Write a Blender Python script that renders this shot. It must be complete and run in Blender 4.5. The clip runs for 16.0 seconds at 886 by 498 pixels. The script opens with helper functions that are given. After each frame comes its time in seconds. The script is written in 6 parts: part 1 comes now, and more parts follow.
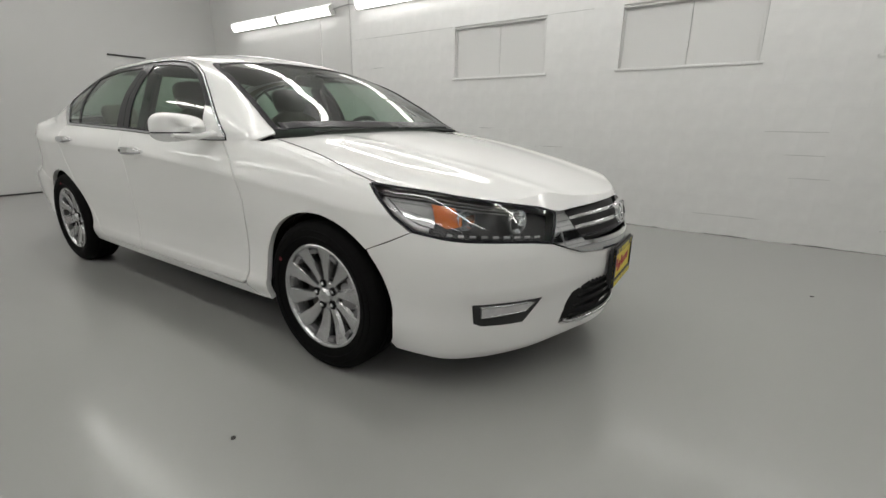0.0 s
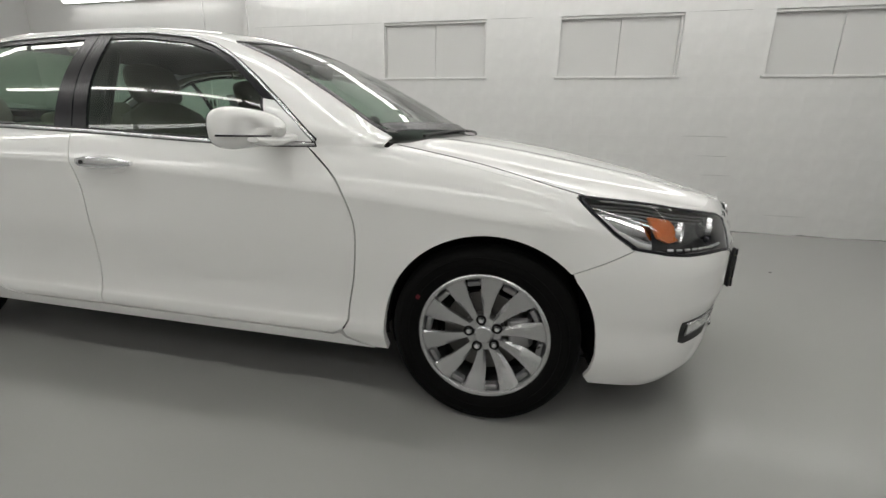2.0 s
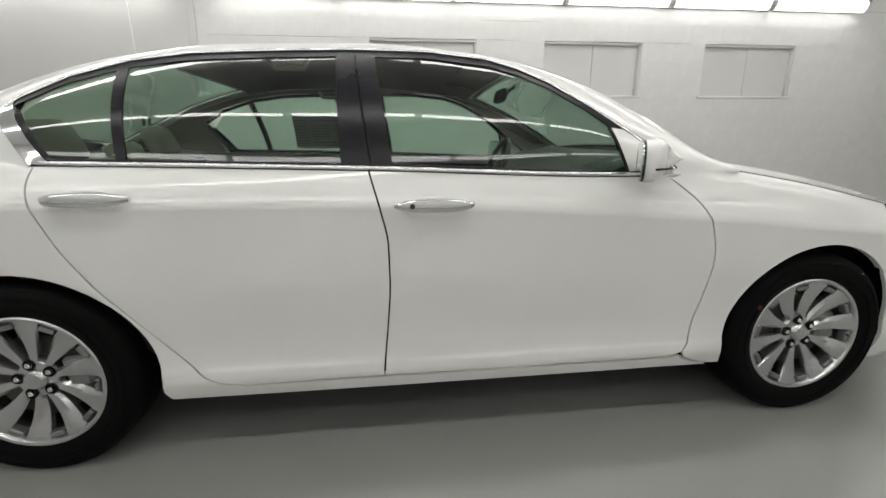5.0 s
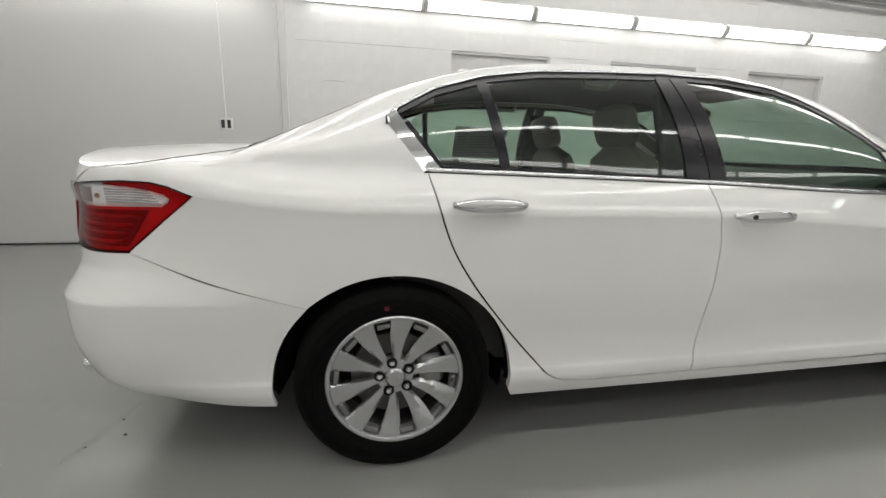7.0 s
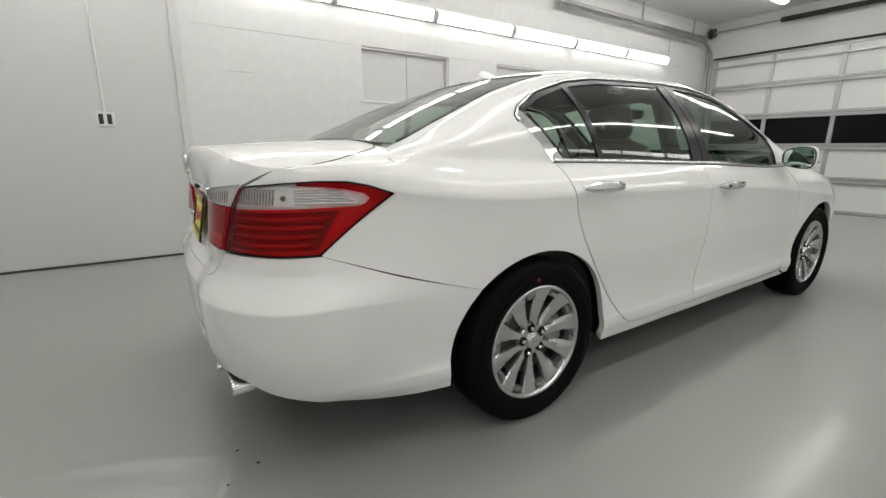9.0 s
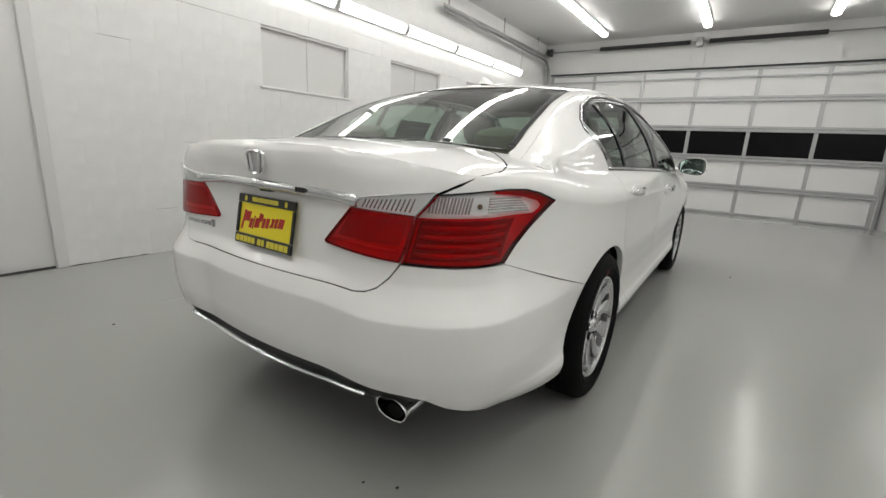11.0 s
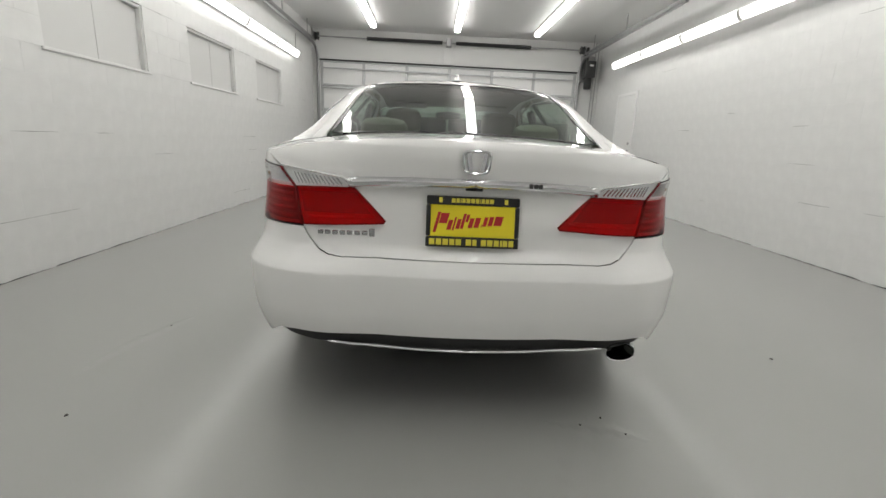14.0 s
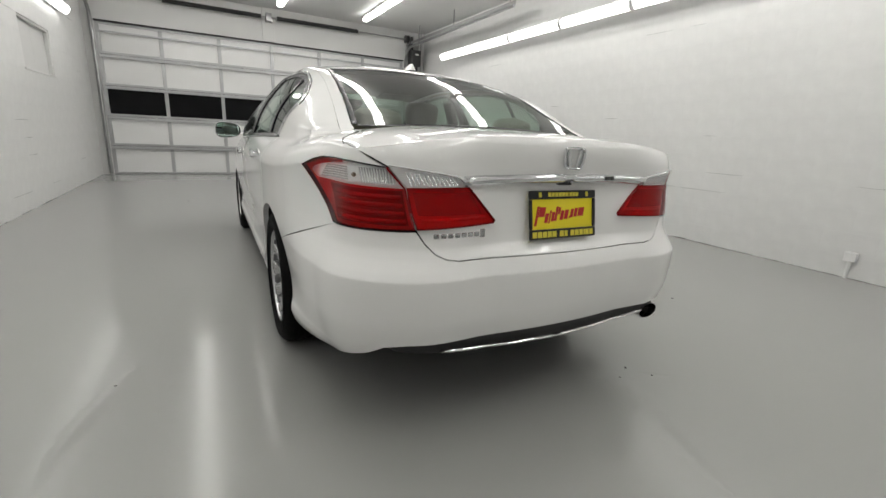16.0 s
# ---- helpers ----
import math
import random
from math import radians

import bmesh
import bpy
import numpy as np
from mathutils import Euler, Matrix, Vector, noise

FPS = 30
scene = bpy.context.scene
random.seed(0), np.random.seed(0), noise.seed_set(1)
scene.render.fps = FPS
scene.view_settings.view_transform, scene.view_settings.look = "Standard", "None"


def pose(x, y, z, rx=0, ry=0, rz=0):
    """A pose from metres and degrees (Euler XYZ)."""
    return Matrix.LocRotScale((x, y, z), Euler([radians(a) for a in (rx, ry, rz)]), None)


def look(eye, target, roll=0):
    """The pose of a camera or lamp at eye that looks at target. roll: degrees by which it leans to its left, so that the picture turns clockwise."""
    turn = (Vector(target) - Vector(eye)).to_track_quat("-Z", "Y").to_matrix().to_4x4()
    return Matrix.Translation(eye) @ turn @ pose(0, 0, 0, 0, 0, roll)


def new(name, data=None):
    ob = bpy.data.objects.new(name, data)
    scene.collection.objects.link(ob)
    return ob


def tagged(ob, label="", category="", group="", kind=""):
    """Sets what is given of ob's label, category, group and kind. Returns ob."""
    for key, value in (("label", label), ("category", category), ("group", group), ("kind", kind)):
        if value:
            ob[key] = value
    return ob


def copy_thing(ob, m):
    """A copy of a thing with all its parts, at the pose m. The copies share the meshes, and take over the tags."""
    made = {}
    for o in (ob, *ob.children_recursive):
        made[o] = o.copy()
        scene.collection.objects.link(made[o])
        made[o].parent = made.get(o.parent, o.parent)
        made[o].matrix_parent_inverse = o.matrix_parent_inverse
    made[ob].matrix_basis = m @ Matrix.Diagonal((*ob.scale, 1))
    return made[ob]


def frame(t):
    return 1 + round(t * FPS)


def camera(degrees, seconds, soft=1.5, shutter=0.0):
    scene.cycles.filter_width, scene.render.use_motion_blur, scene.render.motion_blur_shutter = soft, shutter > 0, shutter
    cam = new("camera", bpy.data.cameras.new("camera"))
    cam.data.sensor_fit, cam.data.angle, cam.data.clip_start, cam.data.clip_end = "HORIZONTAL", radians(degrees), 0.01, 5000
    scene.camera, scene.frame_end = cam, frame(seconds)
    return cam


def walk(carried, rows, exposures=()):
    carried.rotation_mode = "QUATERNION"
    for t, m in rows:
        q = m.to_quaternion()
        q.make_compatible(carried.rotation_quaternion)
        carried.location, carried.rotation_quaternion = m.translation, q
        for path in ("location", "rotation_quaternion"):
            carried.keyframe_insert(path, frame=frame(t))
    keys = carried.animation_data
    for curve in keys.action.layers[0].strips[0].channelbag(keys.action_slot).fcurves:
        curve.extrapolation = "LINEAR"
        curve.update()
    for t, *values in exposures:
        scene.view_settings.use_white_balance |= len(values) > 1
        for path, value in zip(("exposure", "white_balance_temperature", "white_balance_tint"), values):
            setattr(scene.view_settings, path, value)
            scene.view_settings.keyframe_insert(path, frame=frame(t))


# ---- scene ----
cam = camera(91.3, 16.0)
PATH = [
    (0, (2.748, -1.999, 1.03), (1.681, -0.402, 0.475), 0.5),
    (0.5, (2.455, -2.094, 1.018), (1.61, -0.366, 0.471), -0.8),
    (1, (2.158, -2.134, 1.009), (1.399, -0.35, 0.515), -1.2),
    (1.5, (1.858, -2.161, 1.031), (1.211, -0.334, 0.54), 0.6),
    (2, (1.552, -2.227, 1.015), (1.112, -0.351, 0.48), 1.1),
    (2.5, (1.277, -2.283, 1.017), (0.979, -0.372, 0.508), 0.5),
    (3, (1.0, -2.273, 1.026), (0.863, -0.343, 0.523), -0.3),
    (5.5, (-0.499, -2.262, 1.068), (-0.266, -0.334, 0.591), -0.0),
    (6, (-0.813, -2.231, 1.057), (-0.575, -0.299, 0.599), 0.8),
    (6.5, (-1.136, -2.187, 1.071), (-0.866, -0.248, 0.662), 2.5),
    (7, (-1.48, -2.195, 1.069), (-1.097, -0.283, 0.626), 1.5),
    (7.5, (-1.742, -2.162, 1.057), (-1.335, -0.252, 0.629), 1.9),
    (8, (-2.001, -2.098, 1.064), (-1.385, -0.262, 0.566), 1.2),
    (8.5, (-2.286, -2.052, 1.058), (-1.424, -0.314, 0.572), 1.0),
    (9, (-2.52, -1.985, 1.053), (-1.455, -0.354, 0.597), 0.2),
    (11.5, (-3.427, -1.07, 1.074), (-1.703, -0.183, 0.582), 2.5),
    (12, (-3.582, -0.822, 1.065), (-1.767, -0.156, 0.553), 1.4),
    (12.5, (-3.661, -0.601, 1.056), (-1.79, -0.078, 0.582), 1.5),
    (13, (-3.713, -0.348, 1.059), (-1.818, 0.039, 0.55), 1.9),
    (13.5, (-3.799, -0.087, 1.06), (-1.866, 0.032, 0.56), 1.8),
    (14, (-3.86, 0.155, 1.053), (-1.921, 0.079, 0.57), 2.7),
    (14.5, (-3.824, 0.43, 1.049), (-1.897, 0.18, 0.573), 3.0),
    (15, (-3.779, 0.675, 1.052), (-1.885, 0.237, 0.582), 3.8),
    (15.5, (-3.734, 0.945, 1.057), (-1.923, 0.248, 0.572), 3.2),
    (16, (-3.579, 1.138, 1.045), (-1.88, 0.213, 0.539), 2.9),
]
walk(cam, [(t, look(eye, target, roll)) for t, eye, target, roll in PATH], [(0.0, -.38), (2.0, -.41), (2.5, -.35), (3.0, -.29), (5.5, -.28), (9.0, -.20), (12.0, -.16), (16.0, -.16)])

# ---------------------------------------------------------------- light
world = bpy.data.worlds.new("world")
scene.world = world
world.use_nodes = True
world.node_tree.nodes["Background"].inputs[0].default_value = (.5, .55, .6, 1)
world.node_tree.nodes["Background"].inputs[1].default_value = .02
TUBE_WALL, TUBE_CEILING = 5.8, 14.5

# ---------------------------------------------------------------- materials
def material(name, color, rough=.5, metal=0.0, coat=0.0, coat_rough=.03, grain=0.0, grain_scale=60.0, stain=0.0, stain_scale=1.5,
             bump=0.0, bump_scale=120.0, bump_dist=.002, rough_var=0.0, spread=0.0, emit=0.0, sub_color=None, spec=.5):
    m = bpy.data.materials.new(name)
    m.use_nodes = True
    nt = m.node_tree
    b = nt.nodes["Principled BSDF"]
    b.inputs["Roughness"].default_value = rough
    b.inputs["Metallic"].default_value = metal
    b.inputs["Specular IOR Level"].default_value = spec
    b.inputs["Coat Weight"].default_value = coat
    b.inputs["Coat Roughness"].default_value = coat_rough
    geo = nt.nodes.new("ShaderNodeTexCoord")
    last = nt.nodes.new("ShaderNodeRGB")
    last.outputs[0].default_value = (*color, 1)
    out = last.outputs[0]

    def vary(out, scale, amount, other=None, detail=4):
        tex = nt.nodes.new("ShaderNodeTexNoise")
        tex.inputs["Scale"].default_value = scale
        tex.inputs["Detail"].default_value = detail
        nt.links.new(geo.outputs["Object"], tex.inputs["Vector"])
        ramp = nt.nodes.new("ShaderNodeMapRange")
        ramp.inputs[1].default_value, ramp.inputs[2].default_value = .15, .85
        ramp.inputs[3].default_value, ramp.inputs[4].default_value = 0, 1
        nt.links.new(tex.outputs[0], ramp.inputs[0])
        mix = nt.nodes.new("ShaderNodeMix")
        mix.data_type, mix.blend_type = "RGBA", "MIX"
        nt.links.new(ramp.outputs[0], mix.inputs[0])
        lo = other or tuple(c * (1 - amount) for c in color)
        nt.links.new(out, mix.inputs[6])
        mix.inputs[7].default_value = (*lo, 1)
        return mix.outputs[2], ramp.outputs[0]
    fac = None
    if stain:
        out, fac = vary(out, stain_scale, stain, sub_color)
    if grain:
        tex = nt.nodes.new("ShaderNodeTexNoise")
        tex.inputs["Scale"].default_value, tex.inputs["Detail"].default_value = grain_scale, 6
        nt.links.new(geo.outputs["Object"], tex.inputs["Vector"])
        mr = nt.nodes.new("ShaderNodeMapRange")
        mr.inputs[1].default_value, mr.inputs[2].default_value = .25, .75
        mr.inputs[3].default_value, mr.inputs[4].default_value = 1 - grain, 1 + grain * .5
        nt.links.new(tex.outputs[0], mr.inputs[0])
        sc = nt.nodes.new("ShaderNodeVectorMath")
        sc.operation = "SCALE"
        nt.links.new(out, sc.inputs[0])
        nt.links.new(mr.outputs[0], sc.inputs["Scale"])
        out = sc.outputs[0]
    if spread:
        info = nt.nodes.new("ShaderNodeObjectInfo")
        mr = nt.nodes.new("ShaderNodeMapRange")
        mr.inputs[3].default_value, mr.inputs[4].default_value = 1 - spread, 1 + spread * .5
        nt.links.new(info.outputs["Random"], mr.inputs[0])
        sc = nt.nodes.new("ShaderNodeVectorMath")
        sc.operation = "SCALE"
        nt.links.new(out, sc.inputs[0])
        nt.links.new(mr.outputs[0], sc.inputs["Scale"])
        out = sc.outputs[0]
    nt.links.new(out, b.inputs["Base Color"])
    if rough_var:
        tex = nt.nodes.new("ShaderNodeTexNoise")
        tex.inputs["Scale"].default_value, tex.inputs["Detail"].default_value = 1.6, 3
        nt.links.new(geo.outputs["Object"], tex.inputs["Vector"])
        mr = nt.nodes.new("ShaderNodeMapRange")
        mr.inputs[1].default_value, mr.inputs[2].default_value = .1, .9
        mr.inputs[3].default_value, mr.inputs[4].default_value = rough - rough_var, rough + rough_var
        nt.links.new(tex.outputs[0], mr.inputs[0])
        nt.links.new(mr.outputs[0], b.inputs["Roughness"])
    if bump:
        tex = nt.nodes.new("ShaderNodeTexNoise")
        tex.inputs["Scale"].default_value, tex.inputs["Detail"].default_value = bump_scale, 5
        nt.links.new(geo.outputs["Object"], tex.inputs["Vector"])
        bp = nt.nodes.new("ShaderNodeBump")
        bp.inputs["Strength"].default_value, bp.inputs["Distance"].default_value = bump, bump_dist
        nt.links.new(tex.outputs[0], bp.inputs["Height"])
        nt.links.new(bp.outputs[0], b.inputs["Normal"])
    if emit:
        b.inputs["Emission Color"].default_value = (1, .985, .95, 1)
        b.inputs["Emission Strength"].default_value = emit
    return m


def glass_material(name, tint, base=.07, rough=0.0):
    """A thin pane: it lets tinted light through and mirrors by Fresnel."""
    m = bpy.data.materials.new(name)
    m.use_nodes = True
    nt = m.node_tree
    nt.nodes.remove(nt.nodes["Principled BSDF"])
    t, g, w, mix, pw, mad = (nt.nodes.new("ShaderNode" + k) for k in ("BsdfTransparent", "BsdfGlossy", "LayerWeight", "MixShader", "Math", "Math"))
    t.inputs[0].default_value = (*tint, 1)
    g.inputs["Roughness"].default_value = rough
    w.inputs[0].default_value = .5
    pw.operation, mad.operation = "POWER", "MULTIPLY_ADD"
    pw.inputs[1].default_value, mad.inputs[1].default_value, mad.inputs[2].default_value = 4.0, .85, base
    nt.links.new(w.outputs["Facing"], pw.inputs[0])
    nt.links.new(pw.outputs[0], mad.inputs[0])
    nt.links.new(mad.outputs[0], mix.inputs[0])
    nt.links.new(t.outputs[0], mix.inputs[1])
    nt.links.new(g.outputs[0], mix.inputs[2])
    nt.links.new(mix.outputs[0], nt.nodes["Material Output"].inputs[0])
    return m


M_WALL = material("white_block_paint", (.69, .69, .68), rough=.42, grain=.05, grain_scale=9, stain=.05, stain_scale=.8, bump=.18, bump_scale=55, bump_dist=.004, spread=.005, rough_var=.08)
M_JOINT = material("painted_joint", (.67, .67, .66), rough=.6, bump=.3, bump_scale=90)
M_PLASTER = material("white_smooth_paint", (.61, .61, .60), rough=.42, stain=.05, stain_scale=.9, bump=.08, bump_scale=30, bump_dist=.003)
M_CEILING = material("ceiling_paint", (.66, .66, .65), rough=.6, stain=.05, stain_scale=.7, bump=.1, bump_scale=40)
M_FLOOR = material("grey_epoxy_floor", (.315, .316, .305), rough=.27, coat=.36, coat_rough=.14, stain=.05, stain_scale=.4)
M_SPECK = material("dark_debris", (.03, .028, .025), rough=.8)
M_STEEL = material("galvanised_steel", (.40, .40, .40), rough=.38, metal=.9, stain=.25, stain_scale=6, grain=.1, grain_scale=40)
M_ALU = material("aluminium_rail", (.50, .505, .51), rough=.33, metal=.75, stain=.12, stain_scale=5)
M_DOORWHITE = material("door_panel_white", (.78, .78, .77), rough=.4, stain=.06, stain_scale=1.2, bump=.05, bump_scale=20)
M_BLACKGLASS = material("night_window", (.006, .006, .007), rough=.12, spec=.15, stain=.4, stain_scale=3)
M_BLACK = material("black_steel", (.02, .02, .02), rough=.5, stain=.3, stain_scale=20)
M_GREYBOX = material("grey_motor_paint", (.035, .035, .036), rough=.5, stain=.25, stain_scale=12)
M_TUBE_W = material("lit_wrap_lens", (.9, .9, .9), rough=.4, emit=TUBE_WALL)
M_TUBE_C = material("lit_ceiling_lens", (.9, .9, .9), rough=.4, emit=TUBE_CEILING)
M_HOUSING = material("white_enamel", (.75, .75, .74), rough=.35, stain=.05)
M_PLASTIC_W = material("white_plastic", (.72, .72, .70), rough=.4)
M_CRACK = material("grey_mortar_shadow", (.30, .30, .29), rough=.9, stain=.4, stain_scale=15)
M_GAP = material("dark_gap", (.05, .05, .048), rough=.9, stain=.5, stain_scale=9)

M_PAINT = material("white_pearl_paint", (.84, .84, .825), rough=.4, spec=.15, coat=1.0, coat_rough=.025, grain=.015, grain_scale=900, stain=.012, stain_scale=1.2)
M_CHROME = material("chrome", (.80, .81, .82), rough=.06, metal=1.0, stain=.04, stain_scale=9)
M_TRIM = material("black_gloss_trim", (.012, .011, .015), rough=.25, spec=.28, stain=.2, stain_scale=20)
M_MATT = material("black_plastic", (.018, .018, .018), rough=.55, bump=.2, bump_scale=300, stain=.2, stain_scale=10)
M_RUBBER = material("tyre_rubber", (.0045, .0045, .0045), rough=.75, spec=.10, grain=.2, grain_scale=150, stain=.25, stain_scale=8, bump=.15, bump_scale=200)
M_ALLOY = material("silver_alloy", (.50, .505, .51), rough=.27, metal=.85, coat=.6, coat_rough=.08, grain=.03, grain_scale=700)
M_ALLOY_DARK = material("shaded_alloy", (.26, .26, .265), rough=.38, metal=.8, grain=.05, grain_scale=300)
M_DISC = material("brake_disc_iron", (.09, .087, .082), rough=.4, metal=.8, grain=.2, grain_scale=90)
M_UNDER = material("underbody_black", (.007, .007, .007), rough=.9, spec=.1, stain=.3, stain_scale=5)
M_REDDARK = material("red_lamp_bar", (.24, .002, .005), rough=.10, spec=.35)
M_CLEAR = material("clear_lamp_lens", (.78, .78, .78), rough=.14, metal=.35, coat=1.0, coat_rough=.02, stain=.35, stain_scale=30)
M_AMBER = material("amber_reflector", (.62, .14, .01), rough=.2, coat=1.0, stain=.3, stain_scale=40)
M_REFLECTOR = material("lamp_reflector", (.93, .93, .93), rough=.25, metal=.0, stain=.15, stain_scale=25)
M_LAMPBLACK = material("lamp_bezel_black", (.010, .010, .011), rough=.3)
M_LAMPGREY = material("lamp_light_guide", (.62, .62, .63), rough=.25, metal=.4)
M_FRAME = material("grey_window_frame", (.62, .62, .61), rough=.5, stain=.1, stain_scale=6)
M_GLASS = glass_material("green_tinted_glass", (.57, .70, .615))
M_REDGLASS = glass_material("red_lens_glass", (.70, .007, .015), base=.022)
M_LAMPDIM = material("dim_lamp_chamber", (.30, .30, .30), rough=.35, stain=.3, stain_scale=40)
M_BRONZE = material("bronze_bulb_holder", (.20, .13, .07), rough=.35, metal=.4)
M_LENS = glass_material("clear_lens", (.96, .965, .965))
M_MIRROR = material("mirror_glass", (.55, .66, .62), rough=.02, metal=1.0)
M_SEAT = material("beige_leather_seat", (.17, .152, .118), rough=.5, bump=.25, bump_scale=180, stain=.12, stain_scale=5)
M_CABIN = material("dark_cabin_plastic", (.015, .0145, .0135), rough=.6, bump=.15, bump_scale=250, stain=.2, stain_scale=6)
M_BEIGE = material("beige_cabin_trim", (.30, .28, .22), rough=.65, bump=.15, bump_scale=250, stain=.1, stain_scale=4)
M_LINER = material("cabin_headliner", (.10, .096, .084), rough=.9, grain=.1, grain_scale=300)
M_PAPER = material("window_sheet_paper", (.62, .64, .62), rough=.7, stain=.08, stain_scale=8)
M_PRINT = material("grey_print", (.40, .42, .41), rough=.7)
M_YELLOW = material("yellow_plate", (.85, .72, .02), rough=.35, stain=.06, stain_scale=20)
M_INSERT = material("red_plate_print", (.45, .02, .02), rough=.4)
M_BRASSY = material("yellow_frame_print", (.72, .62, .06), rough=.4)
M_PLATEFRAME = material("black_plate_frame", (.012, .012, .012), rough=.3)
M_REDMARK = material("red_crayon_mark", (.13, .008, .015), rough=.8)

# ---------------------------------------------------------------- mesh helpers
def mesh_ob(name, verts, faces, mat, parent=None, label="", normals=None, smooth=True):
    me = bpy.data.meshes.new(name)
    me.from_pydata([tuple(map(float, v)) for v in verts], [], [tuple(map(int, f)) for f in faces])
    me.materials.append(mat)
    me.polygons.foreach_set("use_smooth", [smooth] * len(me.polygons))
    me.update()
    if normals is not None:
        me.normals_split_custom_set_from_vertices([tuple(map(float, n)) for n in normals])
    ob = new(name, me)
    if parent is not None:
        ob.parent = parent
    if label:
        ob["label"] = label
    return ob


def part(name, bm, mat, parent=None, label="", smooth=True, sharp=35):
    """A bmesh as one mesh object under a thing or a part."""
    me = bpy.data.meshes.new(name)
    bmesh.ops.recalc_face_normals(bm, faces=bm.faces)
    for f in bm.faces:
        f.smooth = smooth
    for e in bm.edges:
        if len(e.link_faces) == 2 and e.calc_face_angle(0) > radians(sharp):
            e.smooth = False
    bm.to_mesh(me)
    bm.free()
    me.materials.append(mat)
    ob = new(name, me)
    if parent is not None:
        ob.parent = parent
    if label:
        ob["label"] = label
    return ob


def box(bm, lo, hi, bevel=0.0, m=None, segments=1):
    c = [(a + b) / 2 for a, b in zip(lo, hi)]
    d = [b - a for a, b in zip(lo, hi)]
    r = bmesh.ops.create_cube(bm, size=1.0, matrix=(m or Matrix()) @ Matrix.Translation(c) @ Matrix.Diagonal((*d, 1)))
    if bevel:
        es = list({e for v in r["verts"] for e in v.link_edges})
        bmesh.ops.bevel(bm, geom=es, offset=bevel, segments=segments, affect="EDGES", profile=.5)
    return bm


def lathe(bm, profile, n, m=None, close=False):
    """Turns (radius, height) points round the z axis."""
    m = m or Matrix()
    rings = []
    for r, h in profile:
        rings.append([bm.verts.new(m @ Vector((r * math.cos(a), r * math.sin(a), h))) for a in [2 * math.pi * k / n for k in range(n)]])
    if close:
        rings.append(rings[0])
    for a, b in zip(rings, rings[1:]):
        for k in range(n):
            bm.faces.new((a[k], a[(k + 1) % n], b[(k + 1) % n], b[k]))
    return rings


def tube(bm, pts, r, n=8, caps=True):
    pts = [Vector(p) for p in pts]
    rings = []
    for i, p in enumerate(pts):
        d = (pts[min(i + 1, len(pts) - 1)] - pts[max(i - 1, 0)]).normalized()
        u = d.cross(Vector((0, 0, 1)) if abs(d.z) < .9 else Vector((1, 0, 0))).normalized()
        v = d.cross(u)
        rings.append([bm.verts.new(p + r * (math.cos(a) * u + math.sin(a) * v)) for a in [2 * math.pi * k / n for k in range(n)]])
    for a, b in zip(rings, rings[1:]):
        for k in range(n):
            bm.faces.new((a[k], a[(k + 1) % n], b[(k + 1) % n], b[k]))
    if caps:
        bm.faces.new(rings[0])
        bm.faces.new(list(reversed(rings[-1])))
    return bm


def loft(bm, rings, caps=True):
    vs = [[bm.verts.new(p) for p in ring] for ring in rings]
    n = len(vs[0])
    for a, b in zip(vs, vs[1:]):
        for k in range(n):
            bm.faces.new((a[k], a[(k + 1) % n], b[(k + 1) % n], b[k]))
    if caps:
        bm.faces.new(vs[0])
        bm.faces.new(list(reversed(vs[-1])))
    return bm


def oval(n, a, b, p=2.5):
    """A superellipse of half sizes a and b, as n points."""
    out = []
    for k in range(n):
        t = 2 * math.pi * k / n
        c, s = math.cos(t), math.sin(t)
        out.append((a * math.copysign(abs(c) ** (2 / p), c), b * math.copysign(abs(s) ** (2 / p), s)))
    return out


# ---------------------------------------------------------------- panels cut from the car's surfaces
def inside(poly, u, v):
    hit = np.zeros(u.shape, bool)
    for (x0, y0), (x1, y1) in zip(poly, np.roll(poly, -1, 0)):
        if y0 != y1:
            hit ^= ((y0 > v) != (y1 > v)) & (u < (x1 - x0) * (v - y0) / (y1 - y0) + x0)
    return hit


def clip_cell(poly, lo, hi):
    out = [tuple(p) for p in poly]
    for axis, limit, sign in ((0, lo[0], 1), (0, hi[0], -1), (1, lo[1], 1), (1, hi[1], -1)):
        src, out = out, []
        for i, b in enumerate(src):
            a = src[i - 1]
            da, db = sign * (a[axis] - limit), sign * (b[axis] - limit)
            if (da >= 0) != (db >= 0):
                t = da / (da - db)
                out.append((a[0] + t * (b[0] - a[0]), a[1] + t * (b[1] - a[1])))
            if db >= 0:
                out.append(b)
        if len(out) < 3:
            return []
    return out


